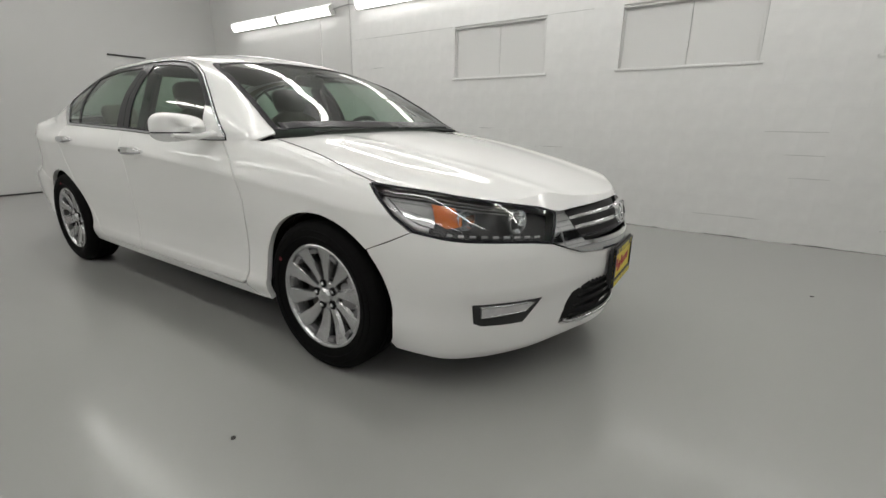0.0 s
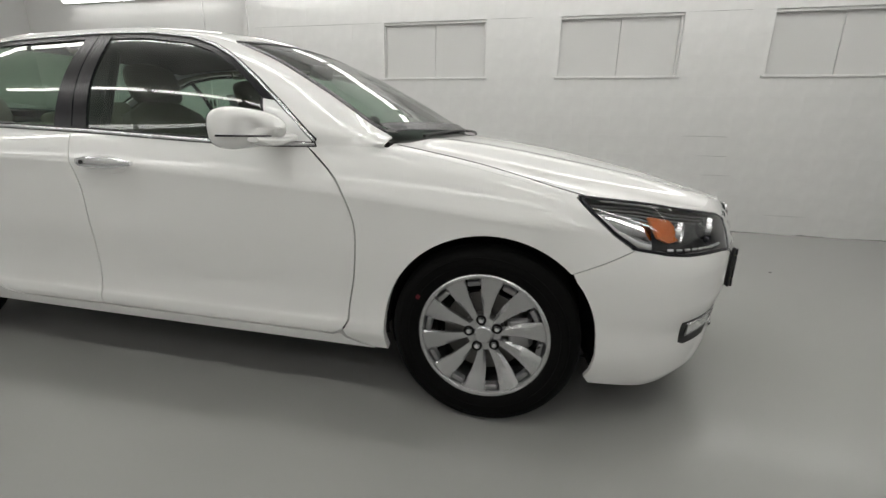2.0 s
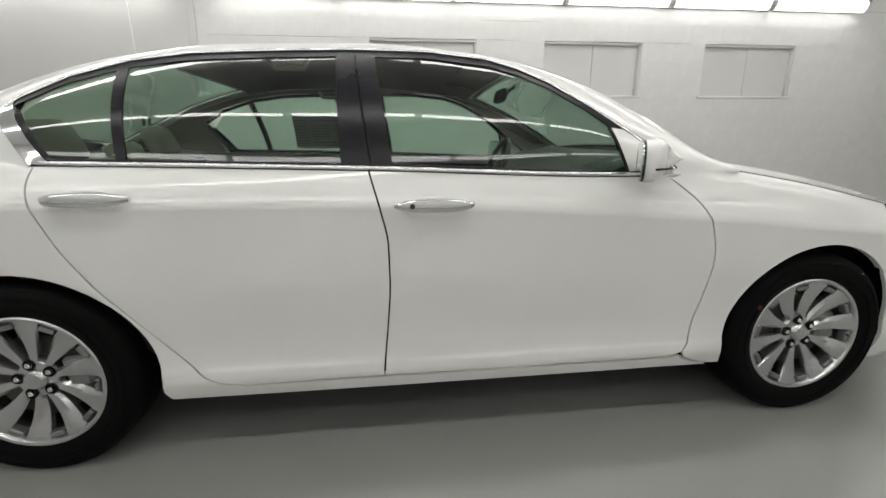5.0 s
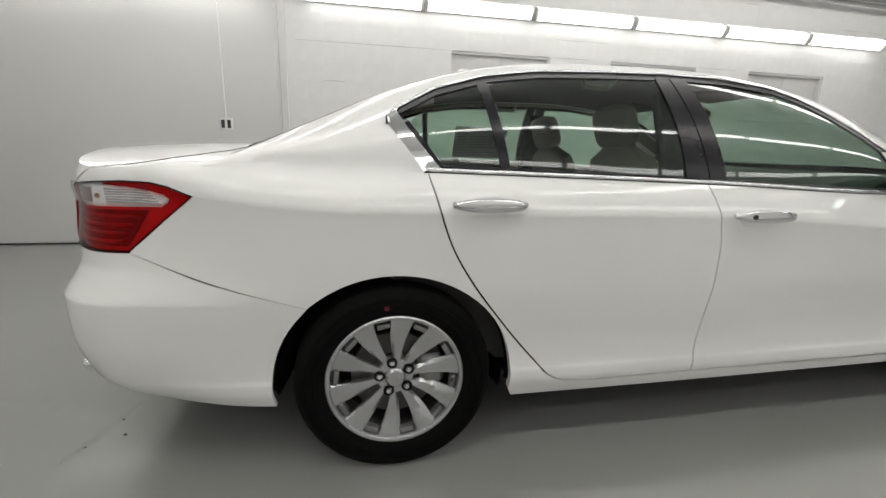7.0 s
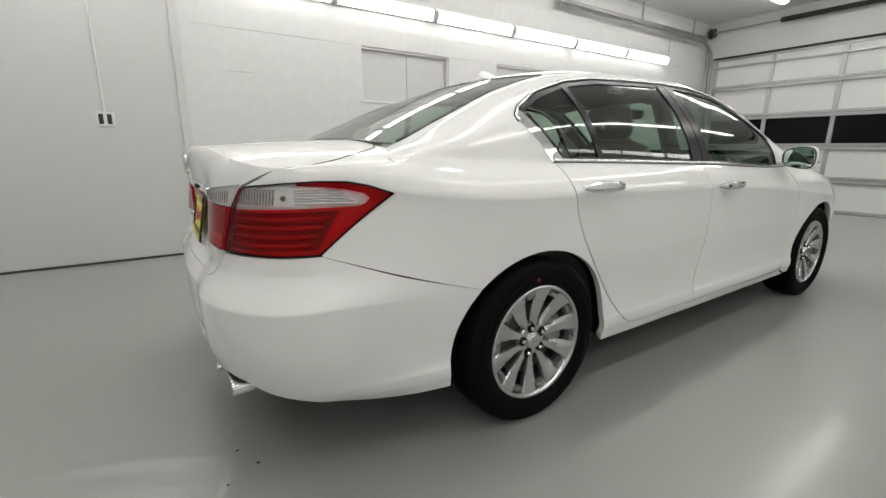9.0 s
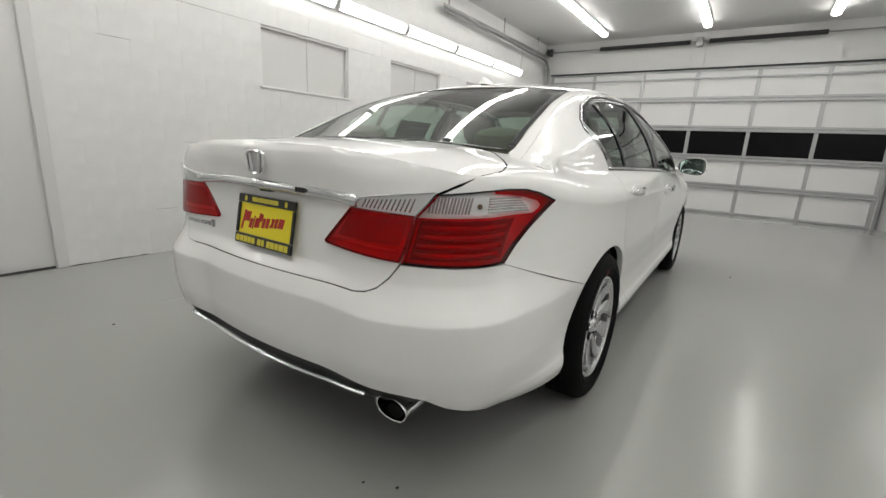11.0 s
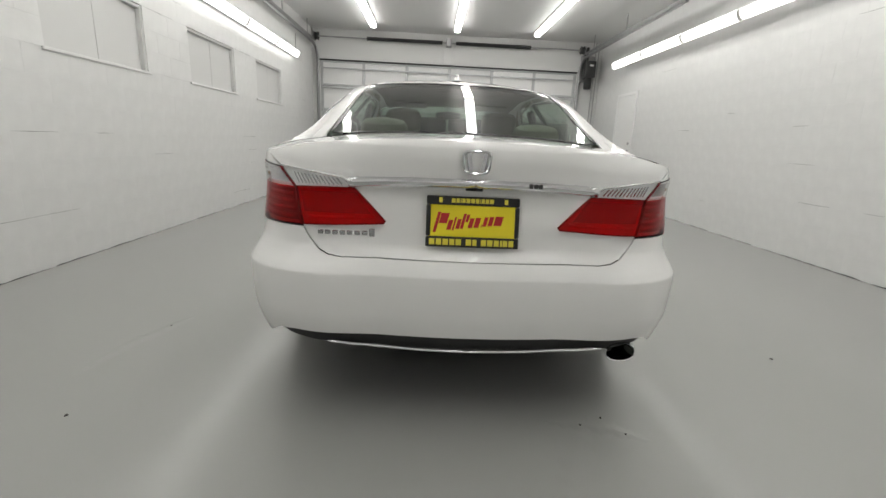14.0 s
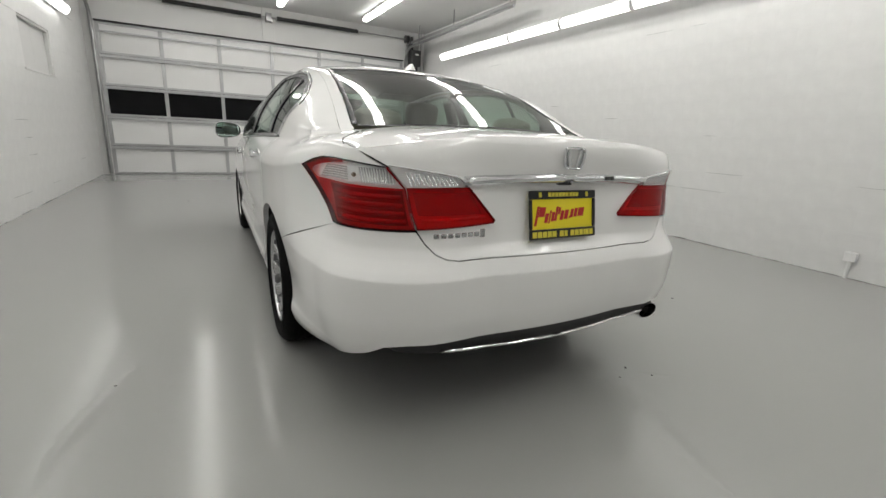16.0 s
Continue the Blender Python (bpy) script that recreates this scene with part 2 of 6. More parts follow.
def cut_grid(poly, du, dv):
    """Cells of a grid cut to an outline: points in the surface's two measures, and faces."""
    poly = np.array(poly, float)
    if np.sum(poly[:, 0] * np.roll(poly[:, 1], -1) - poly[:, 1] * np.roll(poly[:, 0], -1)) < 0:
        poly = poly[::-1]
    lo = np.floor(poly.min(0) / (du, dv)).astype(int) - 1
    n = np.ceil(poly.max(0) / (du, dv)).astype(int) + 1 - lo
    mark = np.zeros(n, bool)
    for a, b in zip(poly, np.roll(poly, -1, 0)):
        k = int(max(abs(b - a) / (du, dv)) * 12) + 2
        q = (a + (b - a) * np.linspace(0, 1, k)[:, None]) / (du, dv) - lo
        for e in ((0, 0), (1e-4, 0), (-1e-4, 0), (0, 1e-4), (0, -1e-4)):
            i = np.floor(q + e).astype(int)
            mark[i[:, 0], i[:, 1]] = True
    cu = (lo[0] + np.arange(n[0]) + .5) * du
    cv = (lo[1] + np.arange(n[1]) + .5) * dv
    full = inside(poly, *np.meshgrid(cu, cv, indexing="ij")) & ~mark
    pts, index, faces = [], {}, []

    def at(p):
        k = (round(p[0] * 1e5), round(p[1] * 1e5))
        if k not in index:
            index[k] = len(pts)
            pts.append(p)
        return index[k]
    for i, j in np.argwhere(full | mark):
        a, b = (lo + (i, j)) * (du, dv), (lo + (i + 1, j + 1)) * (du, dv)
        cell = [(a[0], a[1]), (b[0], a[1]), (b[0], b[1]), (a[0], b[1])] if full[i, j] else clip_cell(poly, a, b)
        f = []
        for p in cell:
            k = at(p)
            if k not in f:
                f.append(k)
        if len(f) > 2:
            q = np.array([pts[k] for k in f])
            if abs(np.sum(q[:, 0] * np.roll(q[:, 1], -1) - q[:, 1] * np.roll(q[:, 0], -1))) > 2e-8:
                faces.append(f)
    return np.array(pts), faces


def low_f(u, v):
    return lower(u, v)


def deck_f(u, v):
    return np.stack([u, v, deck(u, v)], -1)


def roof_f(u, v):
    return np.stack([u, v, roof(u, v)], -1)


def cab_f(u, v):
    z0, z1 = edge_z(u), rail_z(u)
    return cabin(u, (v - z0) / (z1 - z0))


def raw_normals(f, u, v):
    e = .004
    a = f(u + e, v) - f(u - e, v)
    b = f(u, v + e) - f(u, v - e)
    n = np.cross(a, b)
    n /= np.linalg.norm(n, axis=-1, keepdims=True) + 1e-12
    p = f(u, v)
    out = p - np.stack([np.clip(p[..., 0], -1.6, 1.5), 0 * p[..., 0], 0 * p[..., 0] + .55], -1)
    n[(n * out).sum(-1) < 0] *= -1
    return n


def shrink(poly, d):
    """The outline moved inwards by d."""
    p = np.array(poly, float)
    a, b = np.roll(p, 1, 0), np.roll(p, -1, 0)
    area = np.sum(p[:, 0] * b[:, 1] - p[:, 1] * b[:, 0])
    def nrm(q):
        q = q / (np.linalg.norm(q, axis=1, keepdims=True) + 1e-12)
        return np.c_[-q[:, 1], q[:, 0]] * (1 if area > 0 else -1)
    n0, n1 = nrm(p - a), nrm(b - p)
    m = n0 + n1
    m /= np.maximum((m * n0).sum(1, keepdims=True), .5)
    return (p + d * m).tolist()


def patch(f, outlines, proud=0.0, fold=.012, du=.03, dv=.02, both=False, left=True, gap=0.0, cut=-9.0):
    """Sheets cut from a surface, with turned-in edges: points, normals and faces. both: with its mirror image; left: the half to build."""
    V, N, F = [], [], []
    for outline in outlines:
        if gap:
            whole = outline
            outline = shrink(whole, gap)
            if f is low_f:
                outline = [(u, b + .0008) if abs(b - float(shoulder(a))) < .0025 else (u, v) for (a, b), (u, v) in zip(whole, outline)]
            if both and f is low_f:
                outline = [(a if a < 1e-6 or a > S_END - 1e-6 else u, v) for (a, b), (u, v) in zip(whole, outline)]
        pts, faces = cut_grid(outline, du, dv)
        p, n = f(pts[:, 0], pts[:, 1]), surface_normals(f, pts[:, 0], pts[:, 1])
        p = p + n * proud
        turns = [float((np.cross(p[g[1]] - p[g[0]], p[g[2]] - p[g[0]]) * n[g[0]]).sum()) for g in faces[::5]]
        if sum(turns) < 0:
            faces = [g[::-1] for g in faces]
        v, m, g = [p], [n], list(faces)
        if fold:
            seen = {}
            for face in faces:
                for a, b in zip(face, face[1:] + face[:1]):
                    seen[(a, b)] = seen.get((a, b), 0) + 1
            rim = [e for e in seen if (e[1], e[0]) not in seen and not (both and abs(p[e[0], 1]) < 1e-3 and abs(p[e[1], 1]) < 1e-3) and not (abs(pts[e[0], 0] - cut) < 1e-5 and abs(pts[e[1], 0] - cut) < 1e-5)]
            if rim:
                a, b = np.array(rim).T
                side = np.cross(p[b] - p[a], n[a])
                side /= np.linalg.norm(side, axis=1, keepdims=True) + 1e-12
                k = len(p) + 4 * np.arange(len(rim))
                v.append(np.stack([p[a], p[a] - n[a] * fold, p[b] - n[b] * fold, p[b]], 1).reshape(-1, 3))
                m.append(np.repeat(side, 4, 0))
                g += [[int(i), int(i + 1), int(i + 2), int(i + 3)] for i in k]
        v, m = np.concatenate(v), np.concatenate(m)
        for mirror in ((False, True) if both else (not left,)):
            base = sum(len(x) for x in V)
            s = np.array((1, -1 if mirror else 1, 1))
            V.append(v * s)
            N.append(m * s)
            F += [[base + i for i in (h[::-1] if mirror else h)] for h in g]
    return np.concatenate(V), np.concatenate(N), F


def panel(name, f, outlines, mat, parent, label="", **kw):
    v, n, g = patch(f, outlines, **kw)
    return mesh_ob(name, v, g, mat, parent, label, normals=n)


def ribbon(f, line, width, height, left=True, both=False, close=False, most=.03):
    """A raised half-round trim along a line on a surface."""
    pts = []
    src = list(line) + ([line[0]] if close else [])
    for a, b in zip(src, src[1:]):
        k = max(1, int(math.hypot(b[0] - a[0], b[1] - a[1]) / most))
        pts += [(a[0] + (b[0] - a[0]) * t / k, a[1] + (b[1] - a[1]) * t / k) for t in range(k)]
    pts.append(src[-1])
    pts = np.array(pts)
    p, n = f(pts[:, 0], pts[:, 1]), surface_normals(f, pts[:, 0], pts[:, 1])
    d = np.gradient(p, axis=0)
    d /= np.linalg.norm(d, axis=1, keepdims=True) + 1e-12
    b = np.cross(n, d)
    V, F = [], []
    sect = [(-.5, -.2), (-.5, .45), (-.36, .85), (0, 1), (.36, .85), (.5, .45), (.5, -.2)]
    for mirror in ((False, True) if both else (not left,)):
        s = np.array((1, -1 if mirror else 1, 1))
        base = len(V)
        for q, u, w in zip(p, b, n):
            V += [(q + u * width * x + w * height * y) * s for x, y in sect]
        m = len(sect)
        for i in range(len(p) - 1):
            for k in range(m - 1):
                a = base + i * m + k
                q = [a, a + 1, a + m + 1, a + m]
                F.append(q[::-1] if mirror else q)
        for e in (0, len(p) - 1):
            F.append([base + e * m + k for k in range(m)])
    return V, F


def trim(name, f, line, width, height, mat, parent, label="", **kw):
    v, g = ribbon(f, line, width, height, **kw)
    return mesh_ob(name, v, g, mat, parent, label)


def sx(pts):
    """Side outlines given by place along the car, turned into length along the outline."""
    return [(float(s_of(x)), z) for x, z in pts]


def along(s0, s1, k=24, drop=0.0):
    return [(float(s), float(shoulder(s)) - drop) for s in np.linspace(s0, s1, k)]


# ---------------------------------------------------------------- the garage
X_BACK, X_DOOR, Y_L, Y_R, Z_TOP = -5.75, 6.97, 2.95, -3.78, 3.42
BLOCK_L, BLOCK_H, X_MOD = .396, .1975, -.41
WINDOWS = [(X_MOD + 1.98 * k, X_MOD + 1.98 * k + 3 * BLOCK_L) for k in range(3)]
WIN_LO, WIN_HI = 8 * BLOCK_H, 11 * BLOCK_H
X_STEP = X_MOD - 4.5 * BLOCK_L


def slab(name, lo, hi, mat, label, category, bevel=0.0, parent=None, kind="structure"):
    ob = part(name, box(bmesh.new(), lo, hi, bevel), mat, parent)
    if parent is None:
        tagged(ob, label, category, kind=kind)
    return ob


slab("floor", (X_BACK - .2, Y_R - .2, -.15), (X_DOOR + .4, Y_L + .4, 0), M_FLOOR, "glossy grey epoxy-painted concrete garage floor", "floor")
slab("ceiling", (X_BACK - .2, Y_R - .2, Z_TOP), (X_DOOR + .4, Y_L + .4, Z_TOP + .15), M_CEILING, "plain white painted garage ceiling", "ceiling")

# window wall: backing with three bricked-up window recesses
wall_n = bmesh.new()
zs = [0, WIN_LO, WIN_HI, Z_TOP]
edges = [X_STEP] + [v for w in WINDOWS for v in w] + [X_DOOR + .2]
box(wall_n, (X_STEP, Y_L + .001, 0), (X_DOOR + .2, Y_L + .2, WIN_LO))
box(wall_n, (X_STEP, Y_L + .001, WIN_HI), (X_DOOR + .2, Y_L + .2, Z_TOP))
for a, b in zip(edges[::2], edges[1::2]):
    box(wall_n, (a, Y_L + .001, WIN_LO), (b, Y_L + .2, WIN_HI))
wall_north = tagged(part("wall_north", wall_n, M_JOINT, smooth=False), "white painted concrete block wall with closed-up windows", "wall", kind="structure")
slab("wall_north_rear", (X_BACK - .2, Y_L + .02, 0), (X_STEP, Y_L + .2, Z_TOP), M_PLASTER, "smooth white painted wall panels beside the blockwork", "wall")
slab("trim", (X_STEP - .075, Y_L - .012, 0), (X_STEP, Y_L + .02, Z_TOP), M_PLASTER, "white painted upright strip where wall surfaces meet", "trim", .006)
slab("wall_west", (X_BACK - .2, Y_R - .2, 0), (X_BACK, Y_L + .02, Z_TOP), M_PLASTER, "smooth white painted rear wall of the garage", "wall")
wall_s = bmesh.new()
box(wall_s, (X_BACK, Y_R - .2, 0), (X_DOOR + .2, Y_R - .001, Z_TOP))
wall_south = tagged(part("wall_south", wall_s, M_JOINT, smooth=False), "white painted concrete block side wall", "wall", kind="structure")
D_L, D_R, D_H = 2.78, -3.24, 2.75
wall_e = bmesh.new()
box(wall_e, (X_DOOR, D_L, 0), (X_DOOR + .2, Y_L + .001, Z_TOP))
box(wall_e, (X_DOOR, Y_R - .001, 0), (X_DOOR + .2, D_R, Z_TOP))
box(wall_e, (X_DOOR, D_R, D_H), (X_DOOR + .2, D_L, Z_TOP))
tagged(part("wall_east", wall_e, M_PLASTER, smooth=False), "white painted wall round the large sectional door", "wall", kind="structure")
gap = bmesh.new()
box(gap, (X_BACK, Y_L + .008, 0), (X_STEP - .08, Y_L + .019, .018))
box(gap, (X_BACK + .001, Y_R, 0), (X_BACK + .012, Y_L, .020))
tagged(part("baseboard", gap, M_GAP, smooth=False), "dark gap along the foot of the wall", "baseboard", kind="structure")


def window_panel(x0, x1, i):
    w = new("window_%d" % i)
    tagged(w, "closed-up window recess with white painted boards and metal frame", "window", kind="structure")
    y = Y_L + .055
    mid = (x0 + x1) / 2 + .01
    for a, b in ((x0 + .002, mid - .002), (mid + .002, x1 - .002)):
        part("pane", box(bmesh.new(), (a, y, WIN_LO), (b, y + .02, WIN_HI), .002), M_PLASTER, w)
    f = bmesh.new()
    box(f, (x0, Y_L + .012, WIN_HI - .028), (x1, y, WIN_HI - .002), .003)
    box(f, (x1 - .026, Y_L + .012, WIN_LO), (x1 - .002, y, WIN_HI - .030), .003)
    box(f, (x0 + .001, Y_L + .03, WIN_LO), (x0 + .016, y, WIN_HI - .030), .003)
    part("window_frame", f, M_FRAME, w)
    part("window_sill", box(bmesh.new(), (x0 - .03, Y_L - .016, WIN_LO - .022), (x1 + .03, y, WIN_LO + .004), .005), M_WALL, w)
    return w


for i, (a, b) in enumerate(WINDOWS):
    window_panel(a, b, i + 1)


# sectional door
gd = new("door_1")
tagged(gd, "closed white sectional garage door with aluminium rails and dark windows", "garage door", kind="structure")
X_G = X_DOOR + .06
ROWS_Z = [D_H * k / 5 for k in range(6)]
COLS = [D_L + (D_R - D_L) * k / 6 for k in range(7)]
for r in range(5):
    for c in range(6):
        ya, yb, za, zb = COLS[c + 1] + .02, COLS[c] - .02, ROWS_Z[r] + .03, ROWS_Z[r + 1] - .03
        lit = r == 2
        part("pane" if lit else "panel", box(bmesh.new(), (X_G + .018, ya, za), (X_G + .03, yb, zb), .002), M_BLACKGLASS if lit else M_DOORWHITE, gd, "dark night window pane" if lit else "")
for r in range(5):
    for z0, z1 in ((ROWS_Z[r], ROWS_Z[r] + .045), (ROWS_Z[r + 1] - .045, ROWS_Z[r + 1] - .004)):
        part("rail", box(bmesh.new(), (X_G - .012, D_R, z0 + .002), (X_G + .02, D_L, z1), .004), M_ALU, gd)
for c in range(7):
    for r in range(5):
        y = min(max(COLS[c], D_R + .03), D_L - .03)
        part("stile", box(bmesh.new(), (X_G - .006, y - .032, ROWS_Z[r] + .045), (X_G + .022, y + .032, ROWS_Z[r + 1] - .045), .004), M_ALU, gd)
for z in ROWS_Z[1:5]:
    part("section_gap", box(bmesh.new(), (X_G - .004, D_R, z - .0035), (X_G + .02, D_L, z + .0015)), M_GAP, gd)
for z in (ROWS_Z[1], ROWS_Z[2], ROWS_Z[3], ROWS_Z[4], ROWS_Z[5] - .12):
    part("strut", box(bmesh.new(), (X_G - .045, D_R + .02, z - .060), (X_G - .013, D_L - .02, z - .030), .004), M_ALU, gd)
part("bottom_seal", box(bmesh.new(), (X_G - .01, D_R, .001), (X_G + .03, D_L, .022), .005), M_MATT, gd)
part("top_seal", box(bmesh.new(), (X_DOOR - .012, D_R, D_H - .004), (X_DOOR + .03, D_L, D_H + .022), .004), M_MATT, gd)

# counterbalance shaft and springs over the door
shaft = new("door_spring_shaft")
tagged(shaft, "steel shaft with two long black coil springs above the garage door", "spring shaft")
XS, ZS = X_DOOR - .14, 3.22
part("rod", tube(bmesh.new(), [(XS, D_L + .12, ZS), (XS, D_R - .12, ZS)], .0135, 10), M_STEEL, shaft)


def coil(y0, y1):
    bm = bmesh.new()
    n = int(abs(y1 - y0) / .02)
    prof = []
    for k in range(n + 1):
        prof += [(.036, k * abs(y1 - y0) / n), (.043, (k + .5) * abs(y1 - y0) / n)]
    lathe(bm, prof, 12, Matrix.Translation((XS, max(y0, y1), ZS)) @ pose(0, 0, 0, 90, 0, 0))
    return bm


part("spring", coil(1.68, -.02), M_BLACK, shaft, "black coil spring")
part("spring", coil(-.34, -2.05), M_BLACK, shaft, "black coil spring")
part("centre_bracket", box(bmesh.new(), (XS - .03, -.235, ZS - .08), (X_DOOR, -.125, ZS + .08), .004), M_STEEL, shaft)
part("pad_board", box(bmesh.new(), (X_DOOR - .03, -.30, D_H + .03), (X_DOOR - .001, -.06, Z_TOP - .001), .004), M_PLASTER, shaft)
for y in (D_L + .02, D_R - .02):
    part("cable_drum", (lambda b: (lathe(b, [(.0, -.04), (.085, -.04), (.09, -.03), (.07, -.02), (.07, .02), (.09, .03), (.085, .04), (0, .04)], 20, Matrix.Translation((XS, y, ZS)) @ pose(0, 0, 0, 90, 0, 0)), b)[1])(bmesh.new()), M_GREYBOX, shaft)
    part("bearing_plate", box(bmesh.new(), (XS - .06, y + (.06 if y > 0 else -.066), ZS - .09), (X_DOOR, y + (.066 if y > 0 else -.06), ZS + .09), .003), M_STEEL, shaft)


def door_track(y, side):
    t = new("door_track")
    tagged(t, "galvanised steel garage door track rising and running along under ceiling", "door track", group="garage door tracks")
    r, zc = .38, D_H + .02
    path = [(X_DOOR - .05, y, .02), (X_DOOR - .05, y, zc - .2)]
    path += [(X_DOOR - .05 - r + r * math.cos(a), y, zc - .12 + r * math.sin(a)) for a in [math.pi / 2 * k / 8 for k in range(1, 9)]]
    path += [(2.6, y, zc + .30)]
    rail = bmesh.new()
    tube(rail, path, .028, 8)
    part("track", rail, M_STEEL, t)
    part("angle", box(bmesh.new(), (2.6, y + side * .03 - .002, zc + .325), (X_DOOR - .3, y + side * .03 + .002, zc + .385), .001), M_STEEL, t)
    for x in (2.75, 4.6, 6.2):
        part("hanger", box(bmesh.new(), (x - .018, y + side * .03 - .004, zc + .3), (x + .018, y + side * .03 + .004, Z_TOP), .001), M_STEEL, t)
    part("jamb_angle", box(bmesh.new(), (X_DOOR - .075, y + side * .028, .02), (X_DOOR - .001, y + side * .034, D_H + .2), .001), M_STEEL, t)
    return t


door_track(D_L + .03, 1)
door_track(D_R - .03, -1)

# operator on the wall beside the door
op = new("door_operator")
tagged(op, "dark grey garage door motor box fixed beside the shaft", "door motor")
part("body", box(bmesh.new(), (X_DOOR - .33, -3.56, 2.62), (X_DOOR - .08, -3.32, 2.98), .02, segments=2), M_GREYBOX, op)
part("motor", (lambda b: (lathe(b, [(0, 0), (.075, 0), (.085, .02), (.085, .22), (.07, .25), (0, .25)], 20, Matrix.Translation((X_DOOR - .2, -3.44, 2.38))), b)[1])(bmesh.new()), M_BLACK, op)
part("label_plate", box(bmesh.new(), (X_DOOR - .336, -3.50, 2.86), (X_DOOR - .329, -3.41, 2.90), .001), M_PLASTIC_W, op)
part("mounting_plate", box(bmesh.new(), (X_DOOR - .08, -3.60, 2.55), (X_DOOR - .001, -3.29, 3.12), .004), M_STEEL, op)
part("sprocket_guard", box(bmesh.new(), (X_DOOR - .22, -3.40, 2.98), (X_DOOR - .06, -3.34, 3.28), .01), M_GREYBOX, op)


def conduit(pts, label, r=.011):
    c = new("wall_conduit")
    tagged(c, label, "conduit")
    part("pipe", tube(bmesh.new(), pts, r, 8), M_STEEL if "steel" in label else M_HOUSING, c)
    return c


conduit([(X_DOOR - .02, -3.62, 1.62), (X_DOOR - .02, -3.62, Z_TOP - .001)], "thin steel conduit running up beside the garage door")
conduit([(X_DOOR - .02, -3.69, 1.2), (X_DOOR - .02, -3.69, Z_TOP - .001)], "thin steel conduit running up beside the garage door")
ctl = new("wall_switch")
tagged(ctl, "small grey door control box on a conduit", "switch box")
part("box", box(bmesh.new(), (X_DOOR - .06, -3.68, 1.42), (X_DOOR - .001, -3.57, 1.62), .006), M_STEEL, ctl)
part("button", box(bmesh.new(), (X_DOOR - .067, -3.645, 1.5), (X_DOOR - .059, -3.605, 1.54), .002), M_GREYBOX, ctl)

# walk-through door in the side wall
sd = new("door_2")
tagged(sd, "closed white steel walk-through door with lever handle", "door", kind="structure")
DX0, DX1 = 4.78, 5.66
leaf = part("leaf", box(bmesh.new(), (DX0 + .05, Y_R + .004, .012), (DX1 - .05, Y_R + .016, 2.10), .003), M_DOORWHITE, sd)
for lo, hi in (((DX0, Y_R, 0), (DX0 + .048, Y_R + .03, 2.16)), ((DX1 - .048, Y_R, 0), (DX1, Y_R + .03, 2.16)), ((DX0 + .049, Y_R, 2.105), (DX1 - .049, Y_R + .03, 2.16))):
    part("frame", box(bmesh.new(), lo, hi, .004), M_DOORWHITE, sd)
h = bmesh.new()
tube(h, [(DX0 + .11, Y_R + .014, 1.03), (DX0 + .11, Y_R + .06, 1.03), (DX0 + .22, Y_R + .06, 1.03)], .010, 8)
lathe(h, [(0, 0), (.03, 0), (.03, .008), (0, .008)], 16, Matrix.Translation((DX0 + .11, Y_R + .016, 1.03)) @ pose(0, 0, 0, -90, 0, 0))
lathe(h, [(0, 0), (.026, 0), (.026, .014), (0, .014)], 16, Matrix.Translation((DX0 + .11, Y_R + .016, 1.17)) @ pose(0, 0, 0, -90, 0, 0))
part("handle", h, M_STEEL, leaf, "brushed steel lever and lock")
mat_ob = part("door_mat", box(bmesh.new(), (5.02, Y_R + .04, .0005), (5.48, Y_R + .20, .012), .003), M_MATT)
tagged(mat_ob, "small black rubber mat lying by the walk-through door", "mat")


# ---------------------------------------------------------------- light fittings
def wall_light(kind_mat, label, group):
    """One 1.2 m wrap fitting along x, its lens towards -z and +y when unturned."""
    t = new("strip_light")
    tagged(t, label, "strip light", group=group)
    L = 1.215
    ring = [(a, b) for a, b in oval(14, .062, .036, 2.4)]
    bm = bmesh.new()
    loft(bm, [[(x, a, b) for a, b in ring] for x in (-L / 2 + .022, L / 2 - .022)])
    part("lens", bm, kind_mat, t, "glowing white lens")
    for s in (-1, 1):
        e = bmesh.new()
        ring2 = oval(14, .066, .040, 2.6)
        loft(e, [[(s * x, a, b) for a, b in ring2] for x in (L / 2 - .024, L / 2)])
        part("end_cap", e, M_HOUSING, t)
    part("tray", box(bmesh.new(), (-L / 2, -.074, .030), (L / 2, .074, .060), .004), M_HOUSING, t)
    return t


ll = wall_light(M_TUBE_W, "lit white fluorescent wrap fitting mounted along the wall", "strip lights along the walls")
ZL = 2.59
first = True
for x in [-1.987 + 1.247 * (k + .5) for k in range(6)] + [-4.93 + 1.247 * (k + .5) for k in range(2)]:
    m = pose(x, Y_L - .10, ZL, -62, 0, 0)
    if first:
        ll.matrix_basis, first = m, False
    else:
        copy_thing(ll, m)
# the rearmost fitting of this row is unseen, added to brighten the rear
for x in [5.42 - 1.235 * (k + .5) for k in range(9)]:
    copy_thing(ll, pose(x, Y_R + .30, 2.675, 62, 0, 0))
cl = wall_light(M_TUBE_C, "lit white fluorescent fitting fixed under the ceiling", "strip lights under the ceiling")
first = True
for y in (1.46, -.33, -2.06):
    # the last one of each row is unseen, kept to brighten the rear
    for k in range(9):
        m = pose(6.29 - 1.240 * (k + .5), y, Z_TOP - .065)
        if first:
            cl.matrix_basis, first = m, False
        else:
            copy_thing(cl, m)
